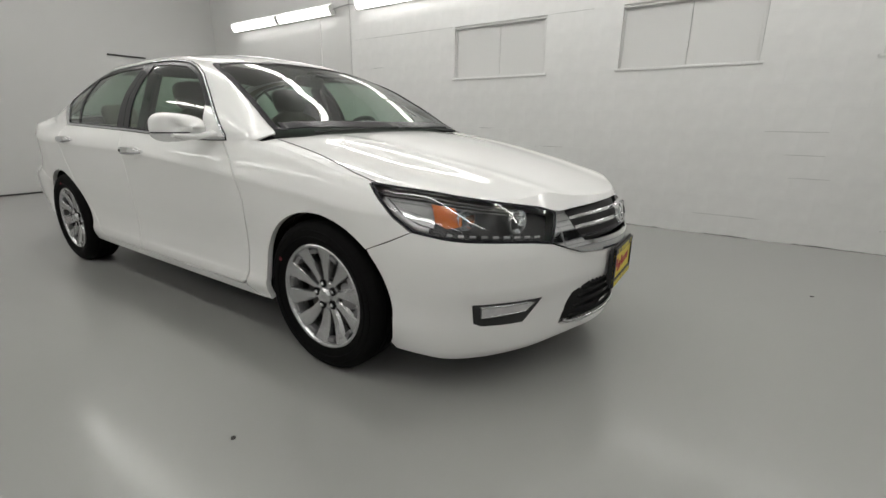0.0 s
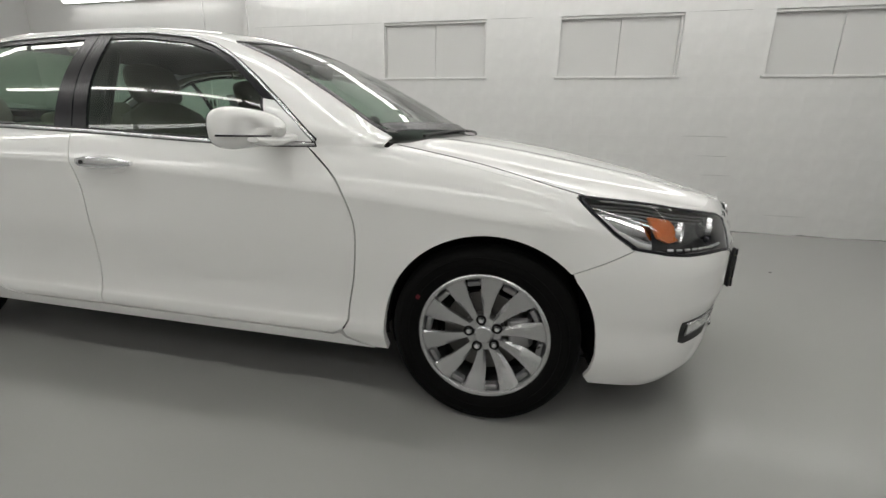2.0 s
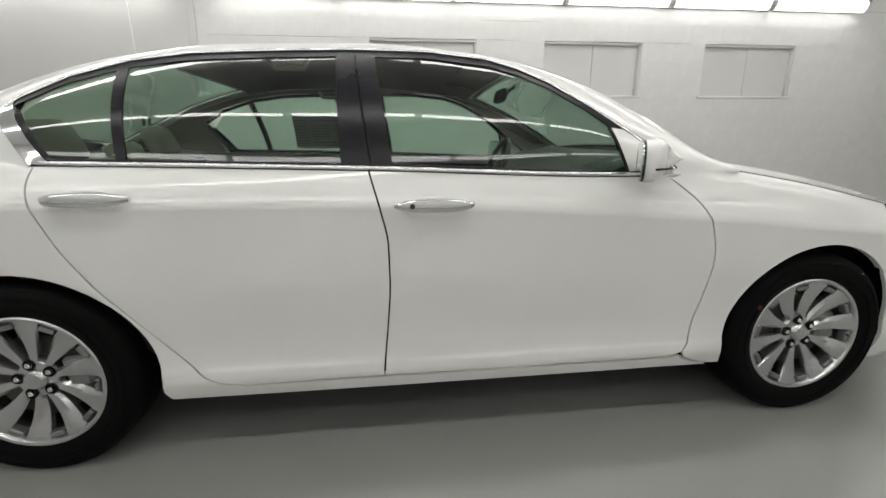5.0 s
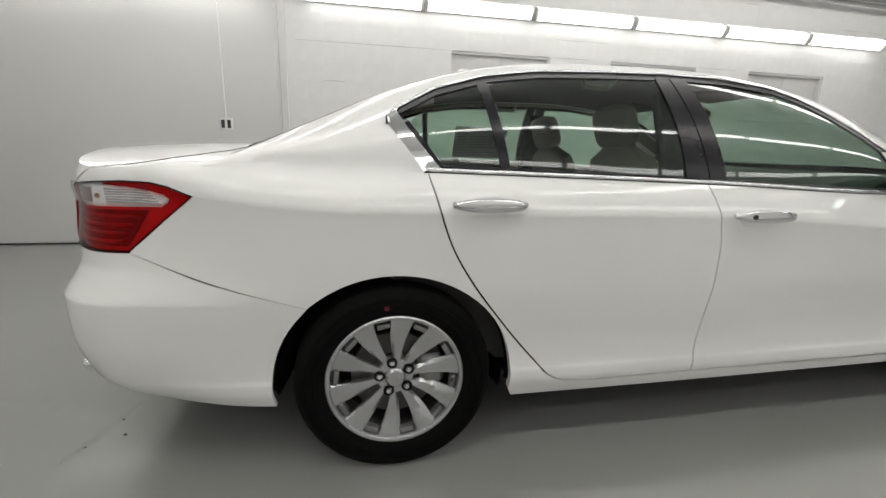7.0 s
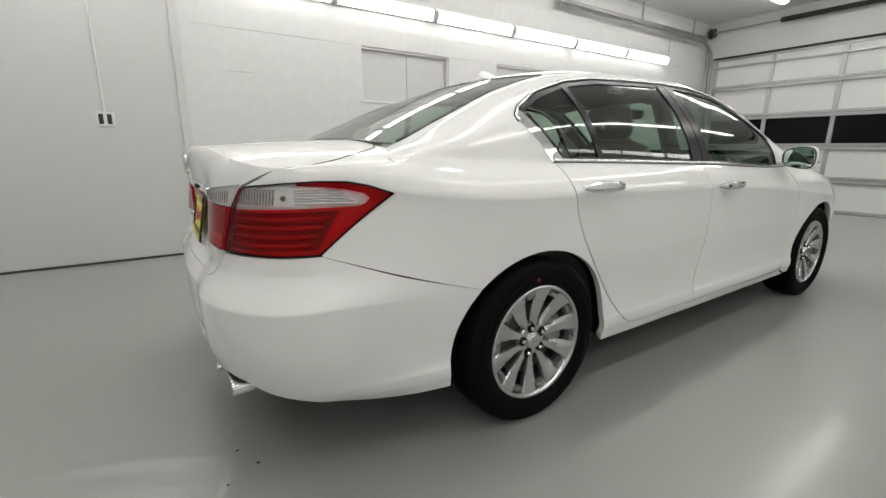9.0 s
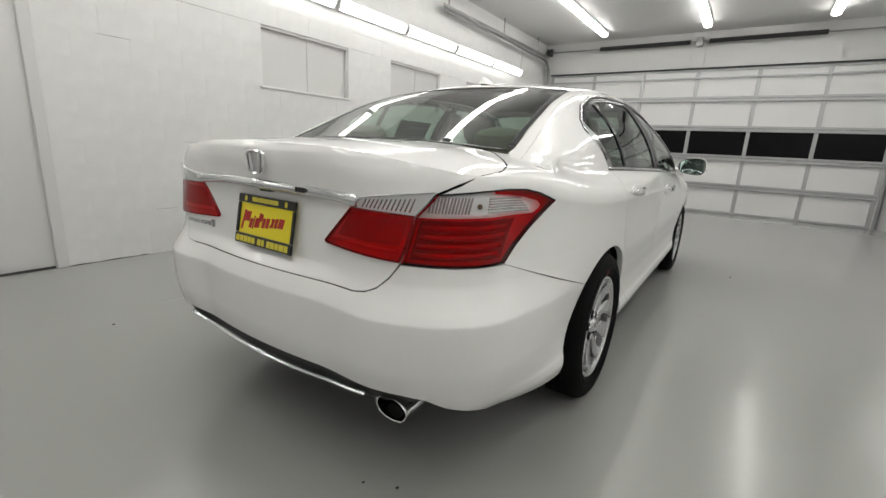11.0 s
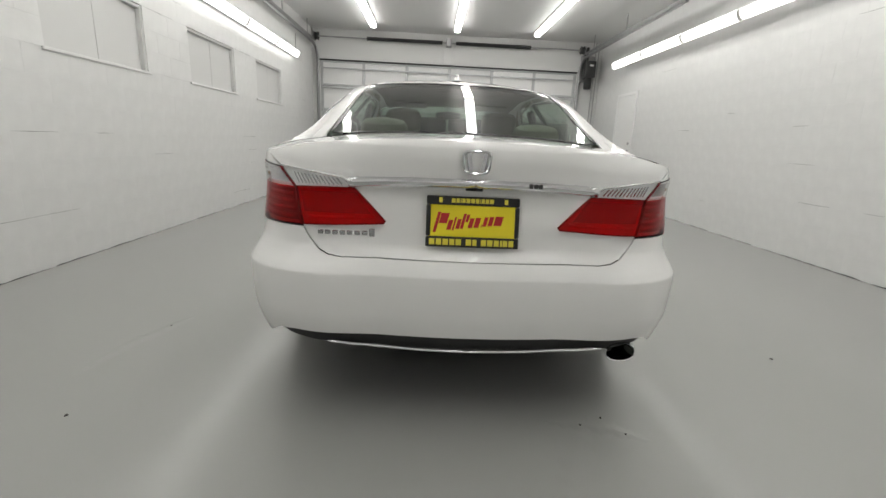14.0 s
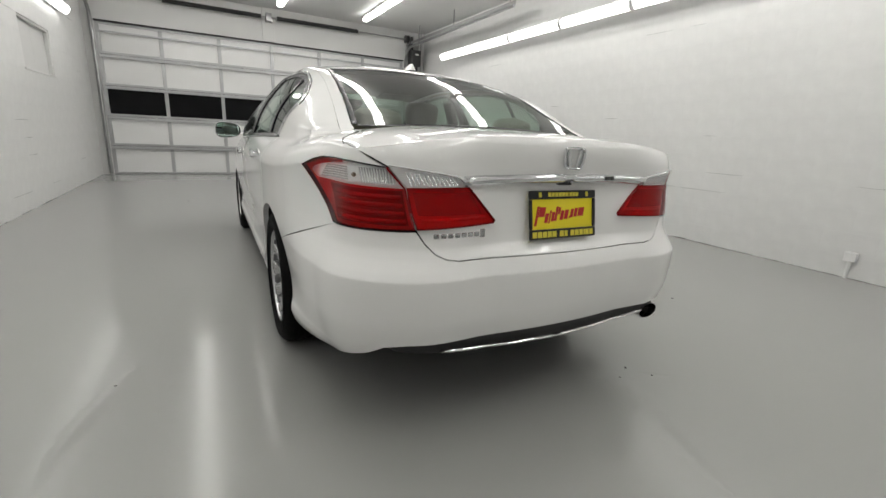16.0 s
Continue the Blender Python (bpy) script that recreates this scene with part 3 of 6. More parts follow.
# brackets that hold the row off the side wall
for k in range(10):
    x = 5.42 - 1.235 * k
    b = part("light_bracket", box(bmesh.new(), (x - .012, Y_R, 2.710), (x + .012, Y_R + .27, 2.735), .002), M_HOUSING)
    tagged(b, "white steel arm holding the wall strip lights", "bracket", group="brackets of the strip lights")
wire = new("light_cable")
tagged(wire, "thin grey cable linking the wall strip lights", "cable")
part("wire", tube(bmesh.new(), [(-2.44, Y_L - .09, ZL), (-2.36, Y_L - .06, ZL + .03), (-2.2, Y_L - .03, ZL + .05), (-2.0, Y_L - .05, ZL + .03), (-1.93, Y_L - .09, ZL)], .006, 6), M_STEEL, wire)
wire2 = new("light_cable")
tagged(wire2, "thin grey cable from the last strip light up the wall", "cable")
part("wire", tube(bmesh.new(), [(5.49, Y_L - .09, ZL), (5.56, Y_L - .04, ZL - .02), (5.62, Y_L - .02, ZL + .06), (5.64, Y_L - .02, 3.0)], .007, 6), M_STEEL, wire2)

# socket and box on the walls
so = new("wall_socket")
tagged(so, "small socket with dark outlets on a white plate", "socket")
part("plate", box(bmesh.new(), (-2.905, Y_L + .006, 1.225), (-2.775, Y_L + .021, 1.35), .003), M_PLASTIC_W, so)
for dx in (-.03, .03):
    part("outlet", box(bmesh.new(), (-2.84 + dx - .017, Y_L + .001, 1.245), (-2.84 + dx + .017, Y_L + .0075, 1.33), .004), M_MATT, so)
conduit([(-2.84, Y_L + .012, 1.35), (-2.84, Y_L + .012, 2.5)], "thin white conduit running up from the socket", .008)
wb = new("wall_pipe_box")
tagged(wb, "low white box with a pipe stub on the wall", "pipe box")
part("box", box(bmesh.new(), (-2.085, Y_R + .001, .15), (-1.995, Y_R + .04, .235), .006), M_HOUSING, wb)
part("pipe", tube(bmesh.new(), [(-2.04, Y_R + .02, .15), (-2.04, Y_R + .02, .0)], .014, 8), M_HOUSING, wb)
hd = part("door_header", box(bmesh.new(), (X_BACK + .0005, 1.18, 2.025), (X_BACK + .02, 1.72, 2.048), .003), M_GAP)
tagged(hd, "thin dark header gap on the rear wall", "header")

# marks on the floor
rnd = random.Random(4)
for x, y, r in ((1.476, -1.366, .009), (-2.41, 1.47, .007), (-1.80, -1.715, .008), (3.27, 1.42, .010), (-1.61, 1.54, .007), (2.0, -1.62, .006), (-2.40, -.47, .006), (-2.35, -.57, .005), (-2.45, -.63, .005)):
    bm = bmesh.new()
    ring = [(x + r * (1 + .4 * rnd.random()) * math.cos(a), y + r * (.7 + .5 * rnd.random()) * math.sin(a)) for a in [2 * math.pi * k / 9 for k in range(9)]]
    loft(bm, [[(a, b, .0) for a, b in ring], [(x + (a - x) * .6, y + (b - y) * .6, .004) for a, b in ring]])
    tagged(part("floor_debris", bm, M_SPECK), "tiny dark crumb of debris on the floor", "debris", group="crumbs on the floor")


def floor_ridge(a, b, width, seed):
    """A low trowelled ridge in the floor's coating, from a to b."""
    rnd = random.Random(seed)
    a, b = Vector((*a, 0)), Vector((*b, 0))
    d = (b - a).normalized()
    n = Vector((-d.y, d.x, 0))
    bm = bmesh.new()
    rings = []
    k = 36
    for i in range(k + 1):
        t = i / k
        c = a.lerp(b, t) + n * (.018 * math.sin(5 * t + seed) + rnd.uniform(-.006, .006))
        env = math.sin(math.pi * min(.985, max(.015, t))) ** .6
        w, h = width * env * rnd.uniform(.75, 1.15), .0030 * env * rnd.uniform(.5, 1.2)
        rings.append([bm.verts.new(c + n * (w * q) + Vector((0, 0, .0004 + h * g))) for q, g in ((-1, 0), (-.6, .35), (-.2, 1), (.1, .85), (.5, .25), (1, 0))])
    for p, q in zip(rings, rings[1:]):
        for j in range(5):
            bm.faces.new((p[j], q[j], q[j + 1], p[j + 1]))
    tagged(part("floor_ridge", bm, M_FLOOR, sharp=80), "low uneven ridge in the grey floor coating", "floor", kind="structure")


floor_ridge((-2.32, -.52), (-3.05, -.22), .055, 2)
floor_ridge((-2.36, -.34), (-2.48, -.72), .045, 5)
floor_ridge((-1.45, 1.50), (-2.15, 1.66), .05, 8)


# ---------------------------------------------------------------- the car's surfaces, as functions
def table(pts):
    """Smooth monotone curve through (x, y) points (Fritsch-Carlson slopes), as a vectorised function."""
    p = sorted(pts)
    x = np.array([a for a, b in p], float)
    y = np.array([b for a, b in p], float)
    h = np.diff(x)
    d = np.diff(y) / h
    m = np.zeros(len(x))
    m[0], m[-1] = d[0], d[-1]
    for i in range(1, len(x) - 1):
        if d[i - 1] * d[i] > 0:
            w1, w2 = 2 * h[i] + h[i - 1], h[i] + 2 * h[i - 1]
            m[i] = (w1 + w2) / (w1 / d[i - 1] + w2 / d[i])

    def f(q):
        q = np.clip(np.asarray(q, float), x[0], x[-1])
        i = np.clip(np.searchsorted(x, q) - 1, 0, len(x) - 2)
        t = (q - x[i]) / h[i]
        return ((2 * t**3 - 3 * t**2 + 1) * y[i] + (t**3 - 2 * t**2 + t) * h[i] * m[i]
                + (-2 * t**3 + 3 * t**2) * y[i + 1] + (t**3 - t**2) * h[i] * m[i + 1])
    return f


def step(a, b, q):
    t = np.clip((np.asarray(q, float) - a) / (b - a), 0, 1)
    return t * t * (3 - 2 * t)


# half outline of the car in plan, from the middle of the nose round the side to the middle of the tail
PLAN = [(2.368, 0), (2.350, .15), (2.303, .30), (2.22, .50), (2.12, .66), (1.99, .79), (1.85, .85), (1.66, .887), (1.39, .905), (.9, .91),
        (0, .915), (-.9, .915), (-1.39, .91), (-1.76, .888), (-2.05, .85), (-2.25, .785), (-2.385, .635), (-2.445, .36), (-2.47, 0)]
_c = np.array([(PLAN[1][0], -PLAN[1][1])] + PLAN + [(PLAN[-2][0], -PLAN[-2][1])], float)
_p = []
for _i in range(1, len(_c) - 2):
    for _t in np.linspace(0, 1, 24, endpoint=False):
        a0, a1, a2, a3 = _c[_i - 1:_i + 3]
        _p.append(.5 * (2 * a1 + (a2 - a0) * _t + (2 * a0 - 5 * a1 + 4 * a2 - a3) * _t**2 + (3 * a1 - a0 - 3 * a2 + a3) * _t**3))
_p.append(_c[-2])
_p = np.array(_p)
_s = np.r_[0, np.cumsum(np.hypot(*np.diff(_p, axis=0).T))]
S_END = float(_s[-1])


def plan(s):
    s = np.clip(s, 0, S_END)
    return np.interp(s, _s, _p[:, 0]), np.interp(s, _s, _p[:, 1])


def s_of(x):
    """Length along the outline at which it stands at x (the outline only runs backwards)."""
    return np.interp(-np.asarray(x, float), -_p[:, 0], _s)


def plan_normal(s):
    e = .03
    x0, y0 = plan(np.maximum(s - e, 0))
    x1, y1 = plan(np.minimum(s + e, S_END))
    dx, dy = x1 - x0, y1 - y0
    # ends: the curve mirrors, so its way is straight across there
    dx = np.where(s < e, dx * s / e, dx)
    dx = np.where(s > S_END - e, dx * (S_END - s) / e, dx)
    n = np.hypot(dx, dy) + 1e-9
    return dy / n, -dx / n


crease = table([(-2.4, .955), (-2.16, .945), (-1.53, .885), (-.9, .875), (-.25, .865), (.17, .845), (.93, .79), (1.63, .72), (2.3, .66)])
low_side = table([(.15, .05), (.20, .034), (.25, .015), (.295, .004), (.322, .0062), (.338, .0115), (.36, .0145), (.42, .017), (.52, .010), (.64, .0), (1.2, 0)])
haunch = table([(-.5, 0), (.03, 0), (.05, .003), (.07, .010), (.09, .0225), (.12, .046), (.17, .088), (.4, .26)])
up_side = table([(-.5, .016), (-.30, .0125), (-.13, .0078), (-.06, .0055), (-.03, .0035), (-.012, .0016), (0, 0), (.012, .0022), (.03, .0085), (.06, .0195), (.09, .032), (.12, .046), (.17, .071), (.24, .11), (.4, .20)])
taper = table([(1.0, 1.0), (-.25, 1.25), (-1.3, 2.0), (-1.75, 2.5), (-2.1, 2.1)])
front_in = table([(.12, .10), (.16, .06), (.20, .035), (.27, .025), (.36, .02), (.46, .0), (.56, .0), (.64, .018), (.72, .055), (.78, .10), (.84, .17), (.95, .30)])
rear_in = table([(.15, .20), (.24, .10), (.29, .055), (.33, .034), (.375, .020), (.46, .004), (.57, 0), (.598, .001), (.612, .006), (.645, .022), (.665, .033), (.70, .047), (.78, .056), (.89, .068), (.95, .062), (1.0, .056), (1.03, .059), (1.06, .078), (1.1, .125)])
# how far the rear corner and the flank before it stand out over the plan, by height
corner_out = table([(.2, .01), (.33, .026), (.45, .035), (.597, .037), (.612, .035), (.655, .029), (.70, .028), (.75, .028), (.93, .028), (.96, .023), (1.0, .008), (1.05, -.014)])
flank_out = table([(.2, .0), (.33, .012), (.45, .018), (.597, .018), (.612, .0165), (.66, .009), (.72, .0), (.75, -.004), (1.0, -.010)])


def lower(s, z):
    """The body below the belt: length along the outline and height to a place (left half, y >= 0)."""
    s, z = np.broadcast_arrays(np.asarray(s, float), np.asarray(z, float))
    x, y = plan(s)
    nx, ny = plan_normal(s)
    wf, wr = step(1.5, 2.15, x), step(-1.75, -2.32, x)
    v = z - crease(x)
    ins = (1 - wf - wr) * (low_side(z) + up_side(v) + (taper(x) - 1) * haunch(v)) + wf * front_in(z) + wr * rear_in(z)
    turn = step(-2.1, -2.3, x)
    ins = ins - step(-1.55, -2.0, x) * (1 - turn) * flank_out(z) - turn * step(.3, .55, y) * corner_out(z) + .028 * wr * step(.45, .12, y) * step(.655, .70, z) * step(.93, .89, z)
    return np.stack([x - nx * ins, y - ny * ins, z], -1)


hood_c = table([(.85, 1.01), (1.12, .992), (1.46, .95), (1.83, .876), (2.1, .805), (2.22, .768), (2.31, .744), (2.45, .69)])
hood_a = table([(.85, .05), (1.3, .10), (1.7, .135), (2.2, .125), (2.5, .12)])
deck_c = table([(-1.5, 1.13), (-1.7, 1.105), (-1.86, 1.088), (-2.1, 1.078), (-2.3, 1.066), (-2.38, 1.058), (-2.42, 1.045), (-2.5, .99)])
belt = table([(-1.95, 1.007), (-1.6, 1.005), (-1.28, 1.0), (-.25, .975), (.61, .945), (.95, .952), (1.2, .955)])


def deck(x, y):
    """Bonnet and boot lid: height over a place in plan."""
    y = np.abs(y)
    ridge = np.interp(x, [1.0, 1.6, 2.3], [.56, .50, .36])
    hood = hood_c(x) - hood_a(x) * y**2.2 + step(1.0, 1.25, x) * step(2.33, 2.1, x) * (.011 * np.exp(-((y - ridge) / .075)**2) - .007 * np.exp(-((y - ridge - .15) / .08)**2))
    boot = deck_c(x) - (.135 + .035 * step(-2.0, -2.3, x)) * y**2.6
    return np.where(np.asarray(x) > 0, hood, boot)


def shoulder(s):
    """Height at which the lower body ends: under the bonnet, the windows or the boot lid."""
    s = np.asarray(s, float)
    z = np.full(s.shape, .85)
    for _ in range(30):
        q = lower(s, z)
        x = q[..., 0]
        top = deck(x, q[..., 1])
        side = belt(x)
        wf, wr = step(.85, 1.15, x), step(-1.55, -1.85, x)
        z = .5 * z + .5 * ((1 - wf - wr) * side + (wf + wr) * top)
    return z


_ss = np.linspace(0, S_END, 600)
_sz = shoulder(_ss)
_sp = lower(_ss, _sz)
edge_y = lambda x: np.interp(-np.asarray(x, float), -_sp[:, 0], _sp[:, 1])
edge_z = lambda x: np.interp(-np.asarray(x, float), -_sp[:, 0], _sp[:, 2])

rail_y = table([(1.1, .775), (.98, .755), (.75, .71), (.44, .655), (.15, .618), (-.27, .60), (-.72, .595), (-1.04, .60), (-1.32, .615), (-1.62, .645), (-1.8, .67), (-1.95, .69)])
rail_z = table([(1.1, .955), (.98, 1.0), (.75, 1.135), (.44, 1.285), (.15, 1.36), (-.27, 1.398), (-.72, 1.392), (-1.04, 1.355), (-1.32, 1.283), (-1.62, 1.152), (-1.8, 1.070), (-1.88, 1.038), (-1.95, 1.02)])
roof_c = table([(1.2, .945), (1.12, .99), (.75, 1.197), (.42, 1.352), (.22, 1.415), (0, 1.446), (-.4, 1.462), (-.75, 1.447), (-1.0, 1.412), (-1.2, 1.353), (-1.5, 1.241), (-1.75, 1.139), (-1.87, 1.088), (-1.95, 1.055)])


def roof(x, y):
    """Windscreen, roof and rear window: height over a place in plan."""
    x, y = np.broadcast_arrays(np.asarray(x, float), np.asarray(y, float))
    v = np.clip(np.abs(y) / rail_y(x), 0, 1.05)
    zc, ze = roof_c(x), rail_z(x)
    return ze + (zc - ze) * (1 - v**2.3)


def cabin(x, w):
    """The cabin's side from the belt (w = 0) to the roof rail (w = 1), left half."""
    x, w = np.broadcast_arrays(np.asarray(x, float), np.asarray(w, float))
    y0, z0, y1, z1 = edge_y(x), edge_z(x), rail_y(x), rail_z(x)
    b = .044 * np.sin(np.pi * np.clip(w, 0, 1))
    return np.stack([x, y0 + (y1 - y0) * w + b, z0 + (z1 - z0) * w], -1)


# ---------------------------------------------------------------- the car
car = new("sedan_car")
tagged(car, "glossy white four-door sedan car parked on the grey floor", "car")
HUB_F, HUB_R, HUB_Z = 1.380, -1.380, .325
LEFT = (True, False)

arch_f = [(HUB_F + .012 + .366 * math.cos(a), .318 + .370 * math.sin(a)) for a in np.radians(np.linspace(-14, 194, 40))]
arch_r = [(HUB_R + .015 + .395 * math.cos(a), .312 + .371 * math.sin(a)) for a in np.radians(np.linspace(-14, 190, 40))]
# outlines that neighbouring panels share, front to back, each from the top down
seam_fender = [(.745, .9485), (.80, .905), (.86, .85), (.903, .78), (.932, .66), (.918, .52), (.893, .40), (.884, .33), (.862, .292), (.82, .274)]
seam_mid = [(-.268, .978), (-.235, .86), (-.213, .74), (-.212, .62), (-.222, .48), (-.235, .36), (-.243, .274)]
seam_rear = [(-1.262, 1.0), (-1.235, .90), (-1.19, .775), (-1.12, .655), (-1.03, .535), (-.945, .43), (-.875, .352), (-.835, .308), (-.79, .282), (-.70, .268)]


def smooth_seam(pts, keep):
    f = table([(z, x) for x, z in pts[:keep]])
    return [(float(f(z)), float(z)) for z in np.linspace(pts[0][1], pts[keep - 1][1], 26)] + pts[keep:]


seam_fender, seam_mid, seam_rear = smooth_seam(seam_fender, 8), smooth_seam(seam_mid, 6), smooth_seam(seam_rear, 8)
HL_BACK = [(1.245, .822), (1.20, .775), (1.13, .715), (1.055, .666)]
HL_LOW = [(1.055, .666), (.95, .650), (.86, .640), (.70, .630), (.60, .622), (.508, .608)]
HL_TOP = [(.461, .712), (.53, .733), (.675, .754), (.85, .778), (.96, .792), (1.06, .803), (1.16, .813), (1.245, .822)]
S_TRUNK = [(5.19, 1.005), (5.26, .972), (5.325, .946), (5.385, .884), (5.402, .82), (5.425, .752), (5.455, .71), (5.49, .678), (5.525, .662), (5.57, .655), (S_END, .655)]
TL_LOW = [(4.858, .922), (4.96, .846), (5.078, .750)]
TL_TOP = [(4.858, .922), (4.93, .946), (4.99, .957), (5.08, .959), (5.18, .955), (5.315, .944)]

SEAM = .0028

# normals shared where the lower body rolls over into wings, quarters and boot
_nl = raw_normals(low_f, _ss, _sz)
_nt = np.where(((_sp[:, 0] > .9) | (_sp[:, 0] < -1.9))[:, None], raw_normals(deck_f, _sp[:, 0], _sp[:, 1]), raw_normals(cab_f, _sp[:, 0], _sp[:, 2] + .003))
_na = _nl + _nt
_k = np.ones(15) / 15
_na = np.stack([np.convolve(np.pad(_na[:, i], 7, mode="edge"), _k, mode="valid") for i in range(3)], -1)
_na /= np.linalg.norm(_na, axis=1, keepdims=True)
_w = step(1.0, 1.25, _ss) * step(.78, .9, _sp[:, 0]) + step(-1.24, -1.34, _sp[:, 0]) * step(5.22, 5.05, _ss)


# normals shared where the roof rolls over into the cabin sides
_rx = np.linspace(-1.95, 1.1, 200)
_rn = raw_normals(roof_f, _rx, rail_y(_rx) - .006) + raw_normals(cab_f, _rx, rail_z(_rx) - .006)
_rn /= np.linalg.norm(_rn, axis=1, keepdims=True)


def rail_normal(x):
    m = np.stack([np.interp(x, _rx, _rn[:, i]) for i in range(3)], -1)
    return m / np.linalg.norm(m, axis=-1, keepdims=True)


def surface_normals(f, u, v):
    n = raw_normals(f, u, v)
    if f is roof_f or f is cab_f:
        d = rail_y(u) - np.abs(v) if f is roof_f else rail_z(u) - v
        w = ((1 - np.clip(d / .075, 0, 1)) ** 2)[..., None]
        side = np.where((f is roof_f) & (np.asarray(v) < 0), -1.0, 1.0)
        n = n * (1 - w) + w * rail_normal(u) * np.stack([0 * side + 1, side, 0 * side + 1], -1)
        n /= np.linalg.norm(n, axis=-1, keepdims=True)
    if f is low_f:
        i = np.clip(np.searchsorted(_ss, u), 0, len(_ss) - 1)
        d = np.abs(_sz[i] - v)
    elif f is cab_f or f is deck_f:
        y = edge_y(u) if f is cab_f else np.abs(v)
        i = np.argmin((np.asarray(u)[..., None] - _sp[:, 0]) ** 2 + (np.asarray(y)[..., None] - _sp[:, 1]) ** 2, -1)
        d = np.abs(v - _sp[i, 2]) if f is cab_f else np.hypot(u - _sp[i, 0], y - _sp[i, 1])
    else:
        return n
    w = (_w[i] * (1 - np.clip(d / .06, 0, 1)) ** 2)[..., None]
    side = np.where((f is deck_f) & (np.asarray(v) < 0), -1, 1)
    m = n * (1 - w) + w * _na[i] * np.stack([0 * side + 1, side, 0 * side + 1], -1)
    return m / np.linalg.norm(m, axis=-1, keepdims=True)



def side_panels(left):
    side = dict(left=left, gap=SEAM, fold=.026, du=.031, dv=.0069)
    sgn = 1 if left else -1
    fa = [p for p in arch_f]
    # wing
    wing = along(float(s_of(1.66)) - .01, float(s_of(.745)), 20, .001)
    wing += sx(seam_fender[1:-1]) + sx([(.876, .266), (.937, .242), (.986, .230)])
    back = [p for p in fa[::-1] if p[0] < 1.655][0:]
    back = [p for p in back if p[1] > .235 or p[0] < 1.2]
    wing += sx(back) + [(1.248, .580), (1.15, .622), (1.062, .662)]
    wing += [(1.135, .712), (1.205, .772), (1.25, .818)]
    panel("front_wing", low_f, [wing], M_PAINT, car, **side)
    # doors
    fd = along(float(s_of(.745)), float(s_of(-.268)), 16, .001) + sx(seam_mid[1:]) + sx(seam_fender[::-1][:-1])
    door_f = panel("front_door", low_f, [fd], M_PAINT, car, **side)
    rd = along(float(s_of(-.268)), float(s_of(-1.262)), 16, .001) + sx(seam_rear[1:]) + sx(seam_mid[::-1][:-1])
    door_r = panel("rear_door", low_f, [rd], M_PAINT, car, **side)
    # rear quarter
    ra = [p for p in arch_r]
    quarter = sx(seam_rear) + sx([(-.243, .270), (.82, .270), (.852, .283), (.871, .262), (.934, .2395), (.982, .226), (.30, .222), (-.40, .220), (-.958, .221)])
    quarter += sx([p for p in ra if p[0] > -1.630 and (p[1] > .23)])
    quarter += [(float(s_of(-1.640)), .580), (5.075, .742)]
    quarter += TL_LOW[::-1][:-1] + TL_TOP + [(5.255, .970), (5.186, 1.004)]
    quarter += along(5.186, float(s_of(-1.262)), 24, .001)
    panel("rear_quarter", low_f, [quarter], M_PAINT, car, **side)
    # handles
    for door, x0, x1, z in ((door_f, -.190, .062, .868), (door_r, -1.195, -.955, .905)):
        xm, hl = (x0 + x1) / 2, (x1 - x0) / 2
        y = float(lower(s_of(xm), z)[1])
        cup = bmesh.new()
        r = oval(20, hl * .78, .034, 2.2)
        loft(cup, [[(xm + a, sgn * (y - .002), z + b - .006) for a, b in r], [(xm + a * .98, sgn * (y + .0035), z + b * .98 - .006) for a, b in r]])
        part("handle_cup", cup, M_PAINT, door)
        hb = bmesh.new()
        rings = []
        for k in range(17):
            t = -1 + 2 * k / 16
            w = max(.16, (1 - abs(t) ** 3.0)) ** .5
            yy = y + .014 + .020 * (1 - t * t) ** .6 if abs(t) < .999 else y + .008
            rings.append([(xm + hl * t, sgn * (yy + b * .55), z + a * w + .003 - .006 * t * sgn * 0) for a, b in oval(12, .021, .014, 2.3)])
        loft(hb, rings)
        part("handle", hb, M_CHROME, door, "polished chrome pull handle")
    lock = bmesh.new()
    lathe(lock, [(0, 0), (.008, 0), (.008, .004), (0, .004)], 12, Matrix.Translation((-.135, sgn * (float(lower(s_of(-.13), .87)[1]) + .036), .872)) @ pose(0, 0, 0, -90 * sgn, 0, 0))
    part("lock", lock, M_MATT, door_f, "black key lock")
    return door_f, door_r


# cabin sides: outline of the side windows, from the rear lower corner over the top to the front
DLO = [(-1.270, 1.006), (-1.318, 1.07), (-1.376, 1.148), (-1.378, 1.170), (-1.345, 1.204), (-1.218, 1.274), (-1.038, 1.328), (-.848, 1.355), (-.583, 1.367),
       (-.325, 1.374), (-.06, 1.370), (.15, 1.346), (.26, 1.312), (.36, 1.266), (.50, 1.178), (.62, 1.092), (.70, 1.030), (.775, .966)]


def between(a, b, x):
    return a[1] + (b[1] - a[1]) * (x - a[0]) / (b[0] - a[0])


def dlo_top(x):
    pts = DLO[3:]
    return float(np.interp(x, [p[0] for p in pts], [p[1] for p in pts]))


def belt_line(x0, x1, up=.004, k=20):
    return [(float(x), float(edge_z(x)) + up) for x in np.linspace(x0, x1, k)]


